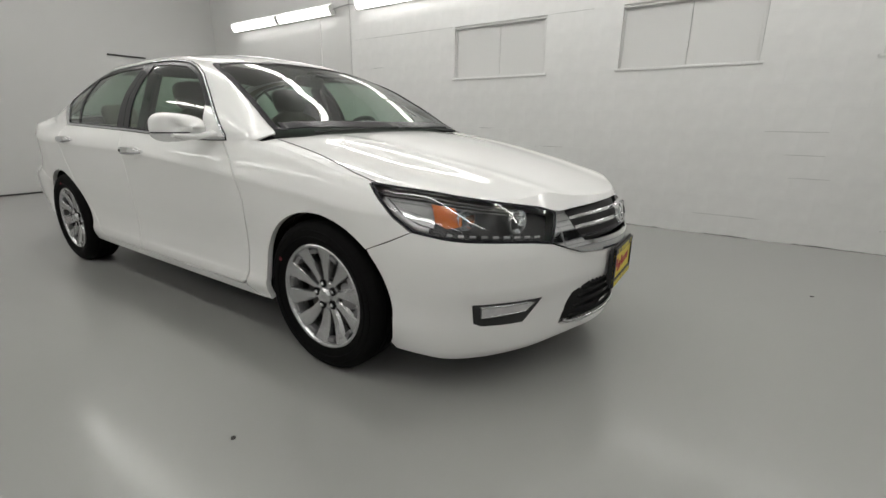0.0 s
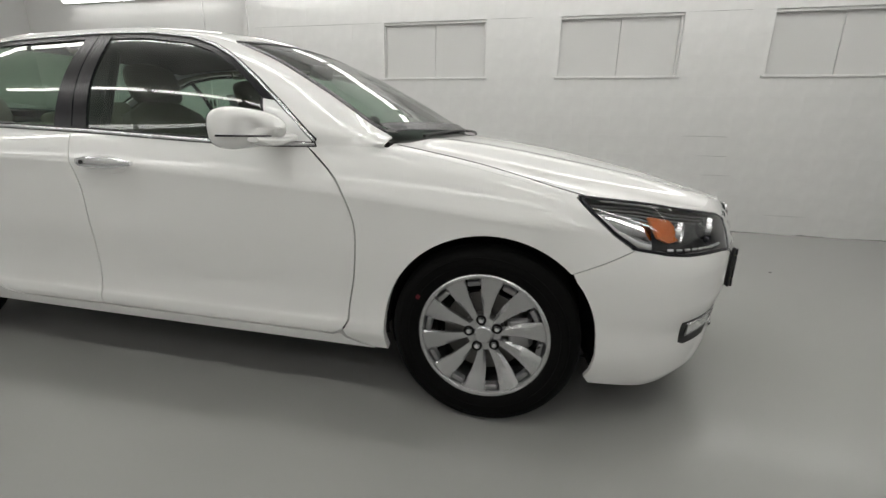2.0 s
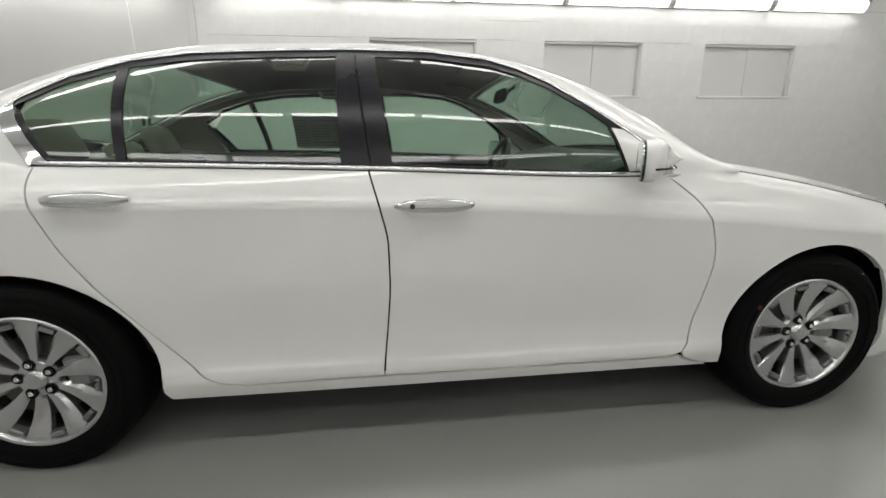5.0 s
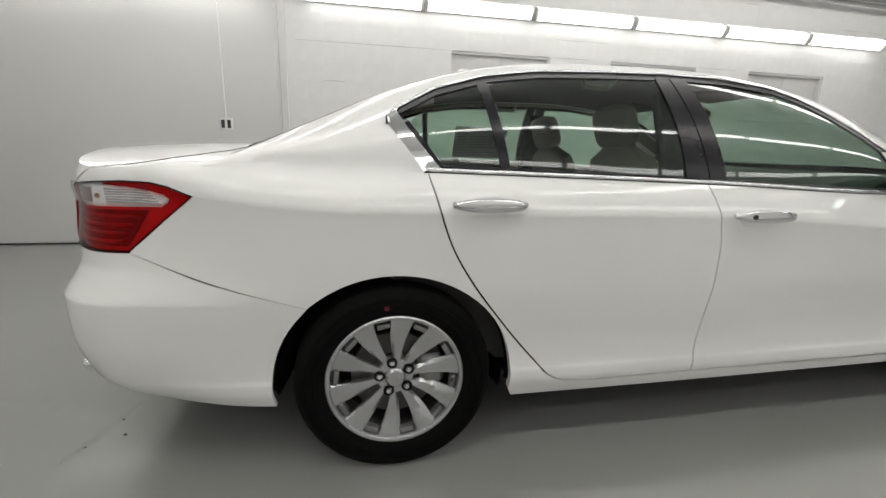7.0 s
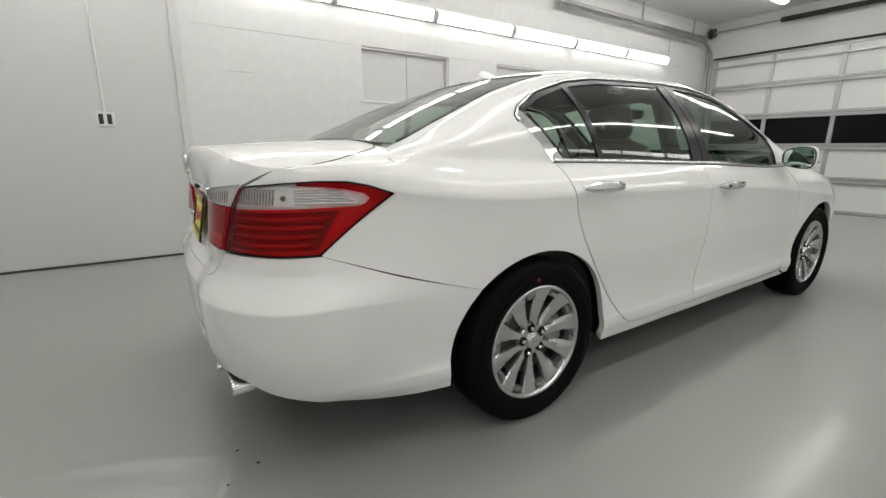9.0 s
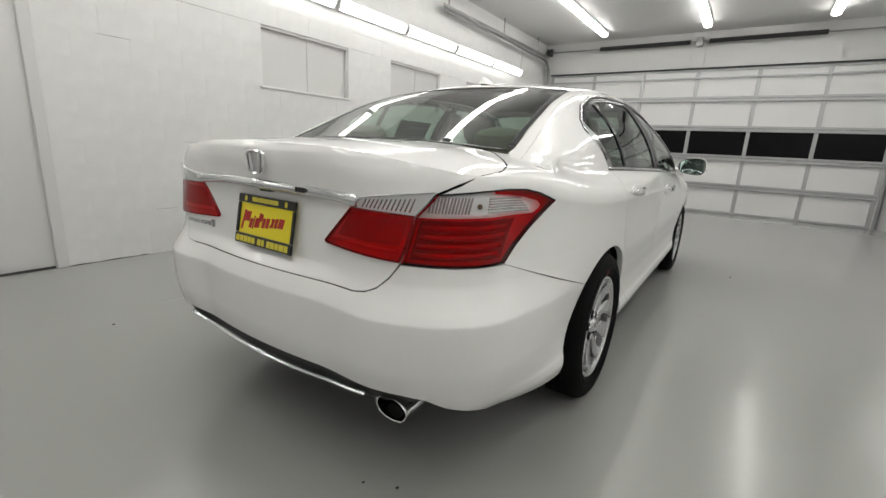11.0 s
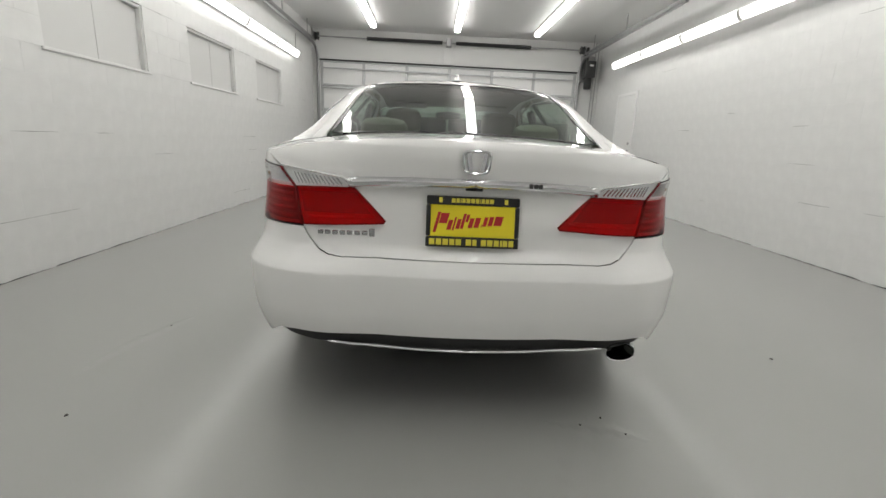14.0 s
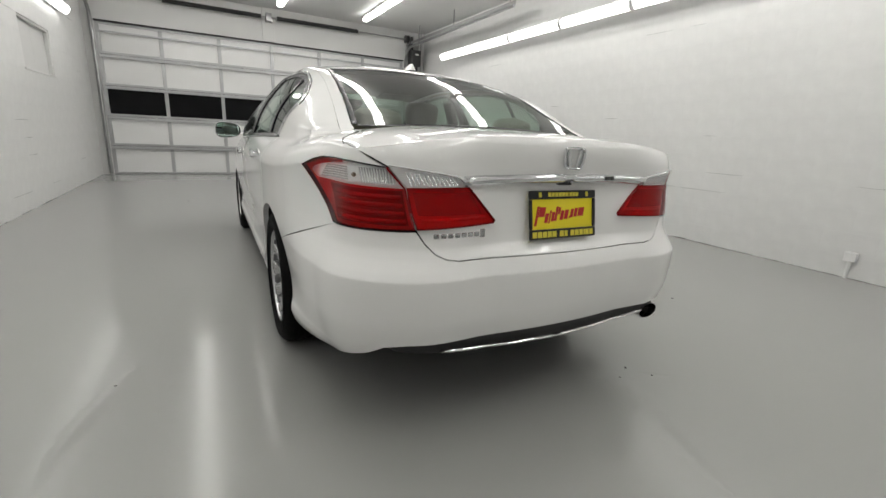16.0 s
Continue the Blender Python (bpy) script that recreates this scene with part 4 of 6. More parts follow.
def cabin_side(left, door_f, door_r):
    kw = dict(left=left, du=.03, dv=.02)
    rail = [(float(x), float(rail_z(x)) - .0005) for x in np.linspace(-1.92, 1.02, 60)]
    low_front = [(float(x), float(edge_z(x)) - .0005) for x in np.linspace(1.02, .78, 6)]
    low_rear = [(float(x), float(edge_z(x)) - .0005) for x in np.linspace(-1.275, -1.92, 14)]
    panel("roof_side", cab_f, [rail + low_front + DLO[::-1] + low_rear], M_PAINT, car, fold=.006, **kw)
    # chrome line round the window opening
    trim("window_seal", cab_f, DLO[2:], .020, .0035, M_TRIM, car, "black seal round the window surround", left=left)
    trim("window_trim", cab_f, DLO[2:], .010, .006, M_CHROME, car, "chrome window surround", left=left)
    trim("belt_seal", cab_f, belt_line(-1.262, .775, .011, 30), .024, .0035, M_TRIM, car, "black seal under the windows", left=left)
    trim("belt_trim", cab_f, belt_line(-1.262, .775, .009, 30), .013, .006, M_CHROME, car, "chrome strip under the windows", left=left)
    panel("quarter_trim", cab_f, [[(-1.273, 1.004), (-1.321, 1.07), (-1.381, 1.148), (-1.378, 1.172), (-1.350, 1.188), (-1.318, 1.135), (-1.248, 1.045), (-1.215, 1.008)]], M_CHROME, car, "wide chrome corner of the window surround", proud=.004, fold=.006, **kw)
    # black frame behind and between the panes
    top = [(x, z - .010) for x, z in DLO[3:-2]]
    inner = [(x, z - .026) for x, z in DLO[4:-4]]
    inner = [(-1.312, 1.158)] + inner + [(.485, 1.160), (.565, 1.096)]
    panel("window_gasket", cab_f, [[(-1.350, 1.175)] + top[1:] + [(.615, 1.085)] + inner[::-1]], M_TRIM, car, proud=.0015, fold=.004, **kw)
    panel("window_gasket", cab_f, [[(-1.330, 1.155), (-1.312, 1.158), (-1.208, 1.016), (-1.23, 1.010)]], M_TRIM, car, proud=.0015, fold=.004, **kw)
    panel("pillar_trim", cab_f, [[(-.372, dlo_top(-.372) - .012), (-.314, dlo_top(-.314) - .012), (-.262, .990), (-.352, .994)]], M_TRIM, door_r, "black pillar cover", proud=.003, fold=.006, **kw)
    panel("pillar_trim", cab_f, [[(-.309, dlo_top(-.309) - .012), (-.243, dlo_top(-.243) - .012), (-.190, .986), (-.257, .990)]], M_TRIM, door_f, "black pillar cover", proud=.003, fold=.006, **kw)
    panel("window_divider", cab_f, [[(-1.068, dlo_top(-1.068) - .02), (-1.034, dlo_top(-1.034) - .02), (-.988, 1.004), (-1.020, 1.004)]], M_TRIM, door_r, proud=.002, fold=.006, **kw)
    # panes
    rearq = [(-1.308, 1.158), (-1.29, 1.180), (-1.21, 1.256), (-1.12, 1.286), (-1.058, 1.304), (-1.018, 1.004), (-1.210, 1.012)]
    pane_q = panel("quarter_window", cab_f, [rearq], M_GLASS, door_r, "green-tinted glass", proud=-.003, fold=0, **kw)
    rearw = [(x, dlo_top(x) - .018) for x in (-1.043, -.95, -.848, -.70, -.583, -.36)] + [ (-.345, 1.000), (-.70, 1.000), (-1.00, 1.004)]
    panel("door_window", cab_f, [rearw], M_GLASS, door_r, "green-tinted glass", proud=-.003, fold=0, **kw)
    frontw = [(x, dlo_top(x) - .018) for x in (-.25, -.06, .05, .15, .26, .36, .47)] + [(.565, 1.100), (.612, .968), (.3, .976), (-.195, .992)]
    panel("door_window", cab_f, [frontw], M_GLASS, door_f, "green-tinted glass", proud=-.003, fold=0, **kw)
    # white corner that carries the mirror
    panel("mirror_corner", cab_f, [[(.555, 1.105), (.60, 1.098), (.70, 1.024), (.765, .964), (.605, .962)]], M_PAINT, door_f, proud=.004, fold=.006, **kw)
    trim("corner_gasket", cab_f, [(.550, 1.105), (.604, .962)], .014, .004, M_TRIM, door_f, left=left)
    # inner faces of the pillars
    panel("pillar_lining", cab_f, [rail[2:-3] + [(.80, 1.06), (.50, 1.20), (.34, 1.292), (.13, 1.365)] + [(x, z + .006) for x, z in DLO[4:-7][::-1]] + [(-1.345, 1.17), (-1.28, 1.01), (-1.8, 1.045)]], M_BEIGE, car, proud=-.022, fold=0, **kw)
    sgn = 1 if left else -1
    return pane_q


def mirror(left, door):
    sgn = 1 if left else -1
    z0, y0 = 1.004, .972
    rings = []
    for k in range(13):
        t = k / 12
        x = .578 + .105 * t
        g = (1 - t ** 2.6) ** .5 if t < 1 else .05
        g = .955 + .045 * min(1, t * 6) if t < .2 else g
        ring = []
        for a, b in oval(24, .100, .063, 2.9):
            yy, zz = a * g, b * g * (1.0 + .16 * (a / .100))
            ring.append((x - .42 * a, sgn * (y0 + yy), z0 + zz + .004 * t))
        rings.append(ring)
    bm = bmesh.new()
    loft(bm, rings)
    shell = part("mirror", bm, M_PAINT, door, "white mirror housing", sharp=50)
    g = bmesh.new()
    loft(g, [[(x0 - .42 * a, sgn * (y0 + a * s), z0 + b * s * (1 + .16 * a / .100)) for a, b in oval(24, .100, .063, 2.9)] for x0, s in ((.574, .90), (.570, .87))])
    part("mirror_glass", g, M_MIRROR, shell, "mirror glass")
    f = bmesh.new()
    loft(f, [[(x0 - .42 * a, sgn * (y0 + a * s), z0 + b * s * (1 + .16 * a / .100)) for a, b in oval(24, .100, .063, 2.9)] for x0, s in ((.5745, .955), (.5725, .93))])
    part("mirror_rim", f, M_TRIM, shell)
    arm = bmesh.new()
    loft(arm, [[(.665 + a, sgn * y, z + b) for a, b in oval(16, w, h, 2.4)] for y, z, w, h in ((.855, .975, .050, .016), (.89, .972, .046, .016), (.93, .967, .044, .018), (.99, .966, .036, .014), (1.03, .972, .02, .008))])
    part("arm", arm, M_PAINT, shell)
    cam_b = bmesh.new()
    lathe(cam_b, [(0, 0), (.010, 0), (.012, .006), (.010, .012), (0, .012)], 14, Matrix.Translation((.612, sgn * .985, .950)))
    part("side_camera", cam_b, M_MATT, shell, "small black camera") if not left else cam_b.free()
    slit = bmesh.new()
    pts = []
    for k in range(9):
        t = k / 8
        yy = y0 + .100 - .115 * t
        pts.append((.578 + .103 * (1 - max(0, (yy - y0) / .104) ** 2.6) ** .5 * .96 - .42 * (yy - y0), sgn * yy, z0 - .022))
    tube(slit, pts, .0035, 6)
    part("mirror_slit", slit, M_TRIM, shell)
    return shell


for is_left in LEFT:
    df, dr = side_panels(is_left)
    cabin_side(is_left, df, dr)
    mirror(is_left, df)

# bonnet: top sheet and the lip over lamps and grille
edge_front = [(float(p[0]), float(p[1])) for p in lower(np.linspace(float(s_of(1.0)), 0, 60), shoulder(np.linspace(float(s_of(1.0)), 0, 60)))]
hood_top = [(1.175, 0), (1.160, .25), (1.115, .50), (1.060, .68), (1.025, .76)] + [p for p in edge_front if p[0] > 1.005]
v1, n1, f1 = patch(deck_f, [shrink(hood_top[:-1] + [(edge_front[-1][0], 0)], .0)], both=True, fold=0)
lip = along(1.245, 0, 44, 0) + [(0, .730), (.15, .727), (.28, .722), (.43, .7145)] + HL_TOP[1:-1]
v2, n2, f2 = patch(low_f, [lip], both=True, fold=.015)
mesh_ob("bonnet", np.concatenate([v1, v2]), f1 + [[i + len(v1) for i in q] for q in f2], M_PAINT, car, "smooth white bonnet", normals=np.concatenate([n1, n2]))
panel("cowl", deck_f, [[(1.178, 0), (1.163, .25), (1.123, .50), (1.066, .68), (1.034, .748), (1.0, .742), (1.03, .62), (1.075, .40), (1.095, 0)]], M_MATT, car, "black plastic panel under the windscreen", both=True, proud=-.004, fold=0)
for y0, y1 in ((.62, .02), (-.05, -.60)):
    wp = bmesh.new()
    pts = [(1.135 - .06 * (y / .7) ** 2, y, float(deck(1.135 - .06 * (y / .7) ** 2, y)) + .016) for y in np.linspace(y0, y1, 14)]
    tube(wp, pts, .007, 6)
    part("wiper", wp, M_MATT, car)

for s in LEFT:
    trim("bonnet_gap", deck_f, [(x, float(edge_y(x)) - g) for x, g in ((1.04, .075), (1.12, .072), (1.22, .068), (1.34, .060), (1.46, .046), (1.56, .028), (1.64, .010), (1.67, .002))], .0045, .0016, M_UNDER, car, "dark gap along the bonnet", left=s)

# windscreen, roof and rear window
WS = [(1.095, 0), (1.085, .25), (1.050, .50), (1.005, .70), (.985, .742), (.75, .702), (.44, .646), (.335, .614), (.318, .592), (.350, .30), (.362, 0)]
ws = panel("windscreen", roof_f, [WS], M_GLASS, car, "green-tinted windscreen", both=True, proud=-.002, fold=0)
trim("windscreen_border", roof_f, [(x, y - .012) for x, y in WS[3:9]] , .03, .0015, M_TRIM, ws, left=True)
trim("windscreen_border", roof_f, [(x, y - .012) for x, y in WS[3:9]], .03, .0015, M_TRIM, ws, left=False)
trim("windscreen_border", roof_f, [(x - .03, y) for x, y in WS[:4]], .07, .0015, M_TRIM, ws, both=True)
trim("windscreen_border", roof_f, [(x + .012, y) for x, y in WS[8:]], .03, .0015, M_TRIM, ws, both=True)
RG = [(-1.870, 0), (-1.868, .30), (-1.855, .52), (-1.838, .600), (-1.815, .618), (-1.64, .592), (-1.35, .562), (-1.075, .538), (-1.052, .515), (-1.085, .30), (-1.098, 0)]
rg = panel("rear_window", roof_f, [RG], M_GLASS, car, "green-tinted rear window", both=True, proud=-.002, fold=0)
for s in (True, False):
    trim("rear_window_border", roof_f, [(x, y - .010) for x, y in RG[4:9]], .020, .0008, M_TRIM, rg, left=s)
trim("rear_window_border", roof_f, [(x + .007, y) for x, y in RG[:4]], .012, .0010, M_TRIM, rg, both=True)
trim("rear_window_border", roof_f, [(x - .014, y) for x, y in RG[8:]], .030, .0008, M_TRIM, rg, both=True)
rail_front = [(float(x), float(rail_y(x))) for x in np.linspace(1.02, -1.92, 70)]
roof_out = [(.368, 0), (.356, .30), (.324, .595), (.337, .619), (.44, .650), (.75, .706), (.988, .747), (1.01, .755)] + rail_front
roof_out += [(-1.90, .655), (-1.85, .622), (-1.815, .624), (-1.64, .598), (-1.35, .568), (-1.078, .544), (-1.047, .517), (-1.080, .30), (-1.093, 0)]
panel("roof", roof_f, [roof_out], M_PAINT, car, "white roof skin", both=True, fold=.008)
ant = bmesh.new()
loft(ant, [[(-.93 + dx + a, b, float(roof_c(-.93 + dx)) - .004 + h) for a, b in oval(14, w, v, 2.2)] for dx, h, w, v in ((0, 0, .075, .030), (-.004, .012, .066, .024), (-.018, .028, .045, .012), (-.03, .042, .022, .004))])
part("antenna_fin", ant, M_PAINT, car, "white roof antenna fin")

# boot lid
edge_rear = [(float(p[0]), float(p[1])) for p in lower(np.linspace(5.20, S_END, 40), shoulder(np.linspace(5.20, S_END, 40)))]
lid_top = [(-1.877, 0), (-1.875, .30), (-1.862, .53), (-1.885, .585), (-1.98, .665), (-2.06, .722), (-2.12, .742)] + edge_rear
v1, n1, f1 = patch(deck_f, [lid_top[:-1] + [(edge_rear[-1][0], 0)]], both=True, fold=0)
lid_face = along(5.19, S_END, 40, 0) + S_TRUNK[::-1][:-1]
v2, n2, f2 = patch(low_f, [lid_face], both=True, fold=.015, gap=.0015, dv=.0091)
lid = mesh_ob("boot_lid", np.concatenate([v1, v2]), f1 + [[i + len(v1) for i in q] for q in f2], M_PAINT, car, "white boot lid", normals=np.concatenate([n1, n2]))
qd_edge = [(float(p[0]), float(p[1])) for p in lower(np.linspace(5.19, float(s_of(-1.86)), 18), shoulder(np.linspace(5.19, float(s_of(-1.86)), 18)))]
quarter_deck = [(-1.866, .536), (-1.887, .587), (-1.982, .667), (-2.062, .724), (-2.122, .744)] + qd_edge + [(-1.84, .70), (-1.815, .632), (-1.85, .600)]
for s in LEFT:
    panel("quarter_top", deck_f, [quarter_deck], M_PAINT, car, left=s, fold=.01)
for s in (True, False):
    trim("boot_gap", deck_f, [(-1.866, .533), (-1.888, .588), (-1.982, .668), (-2.062, .724), (-2.118, .741), (-2.150, .745)], .0045, .0016, M_UNDER, car, "dark gap along the boot lid", left=s)

# bumpers
b_front = [(0, .530), (.20, .534), (.341, .546), (.505, .602), (.60, .616), (.70, .624), (.86, .634), (.95, .644), (1.058, .6635), (1.15, .6205), (1.246, .5805)]
fa_low = sx([p for p in arch_f if p[0] > 1.655][::-1])
b_front += [p for p in fa_low if .20 < p[1] < .575] + [(float(s_of(1.735)), .205), (1.15, .178), (.95, .160), (.75, .160), (.55, .170), (.42, .185), (.30, .190), (0, .190)]
FOG = [(.828, .398), (.70, .396), (.535, .392), (.56, .36), (.614, .306), (.70, .308), (.790, .312), (.820, .325)]
INTAKE = [(0, .400), (.20, .412), (.250, .412), (.355, .375), (.385, .33), (.415, .250), (.39, .238), (.30, .224), (0, .222)]
C = .69
top_i = max(i for i, q in enumerate(b_front) if q[0] < C and q[1] > .5)
low_i = min(i for i, q in enumerate(b_front) if q[0] < C and q[1] < .3)
outer_half = [(C, .6235)] + b_front[top_i + 1:low_i] + [(C, .1640), (C, .3078), FOG[6], FOG[7], FOG[0], (C, .3958)]
inner_half = b_front[:top_i + 1] + [(C, .6235), (C, .3958), FOG[2], FOG[3], FOG[4], (C, .3078), (C, .1640)] + b_front[low_i:] + [(0, .222)] + INTAKE[::-1][1:-1] + [(0, .400)]
bf = panel("front_bumper", low_f, [outer_half, inner_half], M_PAINT, car, "white front bumper", both=True, fold=.014, cut=C)
panel("lower_intake", low_f, [INTAKE], M_MATT, bf, "black lower intake", both=True, proud=-.035, fold=0)
for z in (.26, .30, .34, .375):
    trim("intake_slat", lambda u, v: low_f(u, v), [(0, z), (.18, z), (.345 - (z - .26) * .6, z)], .012, -.012, M_MATT, bf, both=True)
trim("intake_strip", low_f, [(0, .232), (.28, .234), (.365, .246), (.392, .262)], .016, .006, M_CHROME, bf, "chrome strip under the intake", both=True)
for s in LEFT:
    fog = panel("fog_lamp", low_f, [FOG], M_MATT, bf, "black bezel of the fog lamp", left=s, proud=.002, fold=.016, gap=-.002)
    panel("lens", low_f, [[(.795, .388), (.57, .384), (.605, .352), (.79, .346)]], M_CLEAR, fog, "clear fog lamp lens", left=s, proud=.006, fold=.004)
    trim("lens_rim", low_f, [(.797, .389), (.568, .385), (.604, .351), (.792, .345)], .008, .008, M_ALLOY, fog, left=s, close=True)

# grille
gr = panel("grille", low_f, [[(0, .736), (.15, .731), (.28, .724), (.425, .712), (.385, .65), (.335, .594), (.25, .59), (0, .592)]], M_MATT, car, "dark grille with chrome bars", both=True, proud=-.030, fold=-.03)
trim("grille_bar", low_f, [(0, .655), (.2, .652), (.375, .648)], .018, .006, M_CHROME, gr, "chrome bar", both=True)
trim("grille_bar", low_f, [(0, .696), (.2, .692), (.395, .684)], .014, .004, M_CHROME, gr, "chrome bar", both=True)
trim("grille_bar", low_f, [(0, .617), (.2, .615), (.345, .612)], .010, .002, M_TRIM, gr, both=True)
panel("grille_surround", low_f, [[(.415, .714), (.459, .713), (.506, .608), (.425, .578), (.341, .551), (.2, .539), (0, .535), (0, .592), (.25, .590), (.33, .594), (.385, .652)]], M_CHROME, car, "wide chrome grille surround", both=True, proud=.006, fold=.012)


def emblem(place, turn, w, h, parent):
    """A plain chrome ring with a filled lozenge, without any letter."""
    m = Matrix.Translation(place) @ turn
    ring = bmesh.new()
    outer, inner = [], []
    shape = lambda k: [(x * (1 + .10 * y / (h / 2)), y) for x, y in oval(32, w / 2 * k, h / 2 * k, 4)]
    rings = [[m @ Vector((x, y, z)) for x, y in shape(q)] for q, z in ((1.0, 0), (.99, .010), (.90, .012), (.80, .009), (.79, .0))]
    loft(ring, rings, caps=False)
    ob = part("emblem", ring, M_CHROME, parent, "chrome maker's emblem, plain shape")
    core = bmesh.new()
    for x0 in (-.24, .24):
        loft(core, [[m @ Vector((x0 * w + (a + .05 * w * (1 if x0 > 0 else -1) * b / (h * .38)), b, z)) for a, b in ((-.07 * w, -.37 * h), (.07 * w, -.37 * h), (.07 * w, .37 * h), (-.07 * w, .37 * h))] for z in (0, .009)])
    part("emblem_core", core, M_CHROME, ob)
    return ob


p0 = lower(0.0, .665)
emblem((float(p0[0]) + .004, 0, .668), pose(0, 0, 0, 78, 0, 90), .125, .10, gr)
p0 = lower(S_END, .985)
emblem((float(p0[0]) - .003, 0, .990), pose(0, 0, 0, 92, 0, -90), .095, .080, lid)


# head lamps
def head_lamp(left):
    sgn = 1 if left else -1
    outline = HL_TOP + HL_BACK[1:] + HL_LOW[1:]
    hl = panel("head_lamp", low_f, [outline], M_LAMPBLACK, car, "head lamp with amber reflector under clear lens", left=left, proud=-.045, fold=-.045, gap=.003)
    panel("lens", low_f, [outline], M_LENS, hl, "clear lamp lens", left=left, proud=.002, fold=0, gap=.003)
    trim("lens_border", low_f, outline, .010, .003, M_TRIM, hl, left=left, close=True)
    # light guide along the lower and rear edge
    trim("light_guide", lambda u, v: low_f(u, v) - .02 * surface_normals(low_f, u, v), [(1.185, .775), (1.115, .718), (1.045, .680), (1.0, .672)], .020, .008, M_LAMPGREY, hl, "grey light guide", left=left)
    for k in range(9):
        u = .93 - .045 * k
        trim("lamp_diode", lambda u, v: low_f(u, v) - .02 * surface_normals(low_f, u, v), [(u, .661 - .0030 * k), (u - .022, .660 - .0030 * k)], .009, .006, M_LAMPGREY, hl, left=left)
    for d in (0, .011, .022):
        trim("trim_line", lambda u, v: low_f(u, v) - .02 * surface_normals(low_f, u, v), [(1.20 - d * .5, .806 - d), (1.05, .794 - d), (.85, .768 - d), (.62, .738 - d)], .004, .004, M_ALLOY_DARK, hl, left=left)

    def bowl(s, z, r, deep, mat, name, label, flat=1.0):
        p = lower(s, z)
        n = surface_normals(low_f, np.array([s]), np.array([z]))[0]
        d = Vector((float(n[0]) * .55 + .45, float(n[1]) * sgn * .55, 0)).normalized()
        q = d.to_track_quat("Z", "Y").to_matrix().to_4x4()
        c = Vector((float(p[0]), float(p[1]) * sgn, float(p[2]))) - d * (deep + .012)
        bm = bmesh.new()
        lathe(bm, [(.001, 0), (r * .45, deep * .12), (r * .75, deep * .42), (r, deep), (r * 1.06, deep), (r * 1.06, deep * .7)], 24, Matrix.Translation(c) @ q @ Matrix.Diagonal((1, flat, 1, 1)))
        return part(name, bm, mat, hl, label), c, d
    panel("reflector_plate", low_f, [[(1.175, .785), (1.10, .722), (1.03, .690), (.985, .684), (.975, .758), (1.05, .777), (1.12, .786)]], M_CHROME, hl, "bright reflector plate", left=left, proud=-.034, fold=.006)
    bowl(.845, .704, .034, .05, M_CHROME, "reflector", "silver reflector bowl")
    bowl(.635, .690, .042, .05, M_CHROME, "reflector", "silver reflector bowl")
    panel("turn_reflector", low_f, [[(1.00, .764), (.90, .752), (.868, .716), (.872, .690), (.93, .682), (.975, .702)]], M_AMBER, hl, "amber turn reflector", left=left, proud=-.012, fold=.01)
    b, c, d = bowl(.62, .690, .016, .02, M_CHROME, "bulb_shade", "")
    return hl


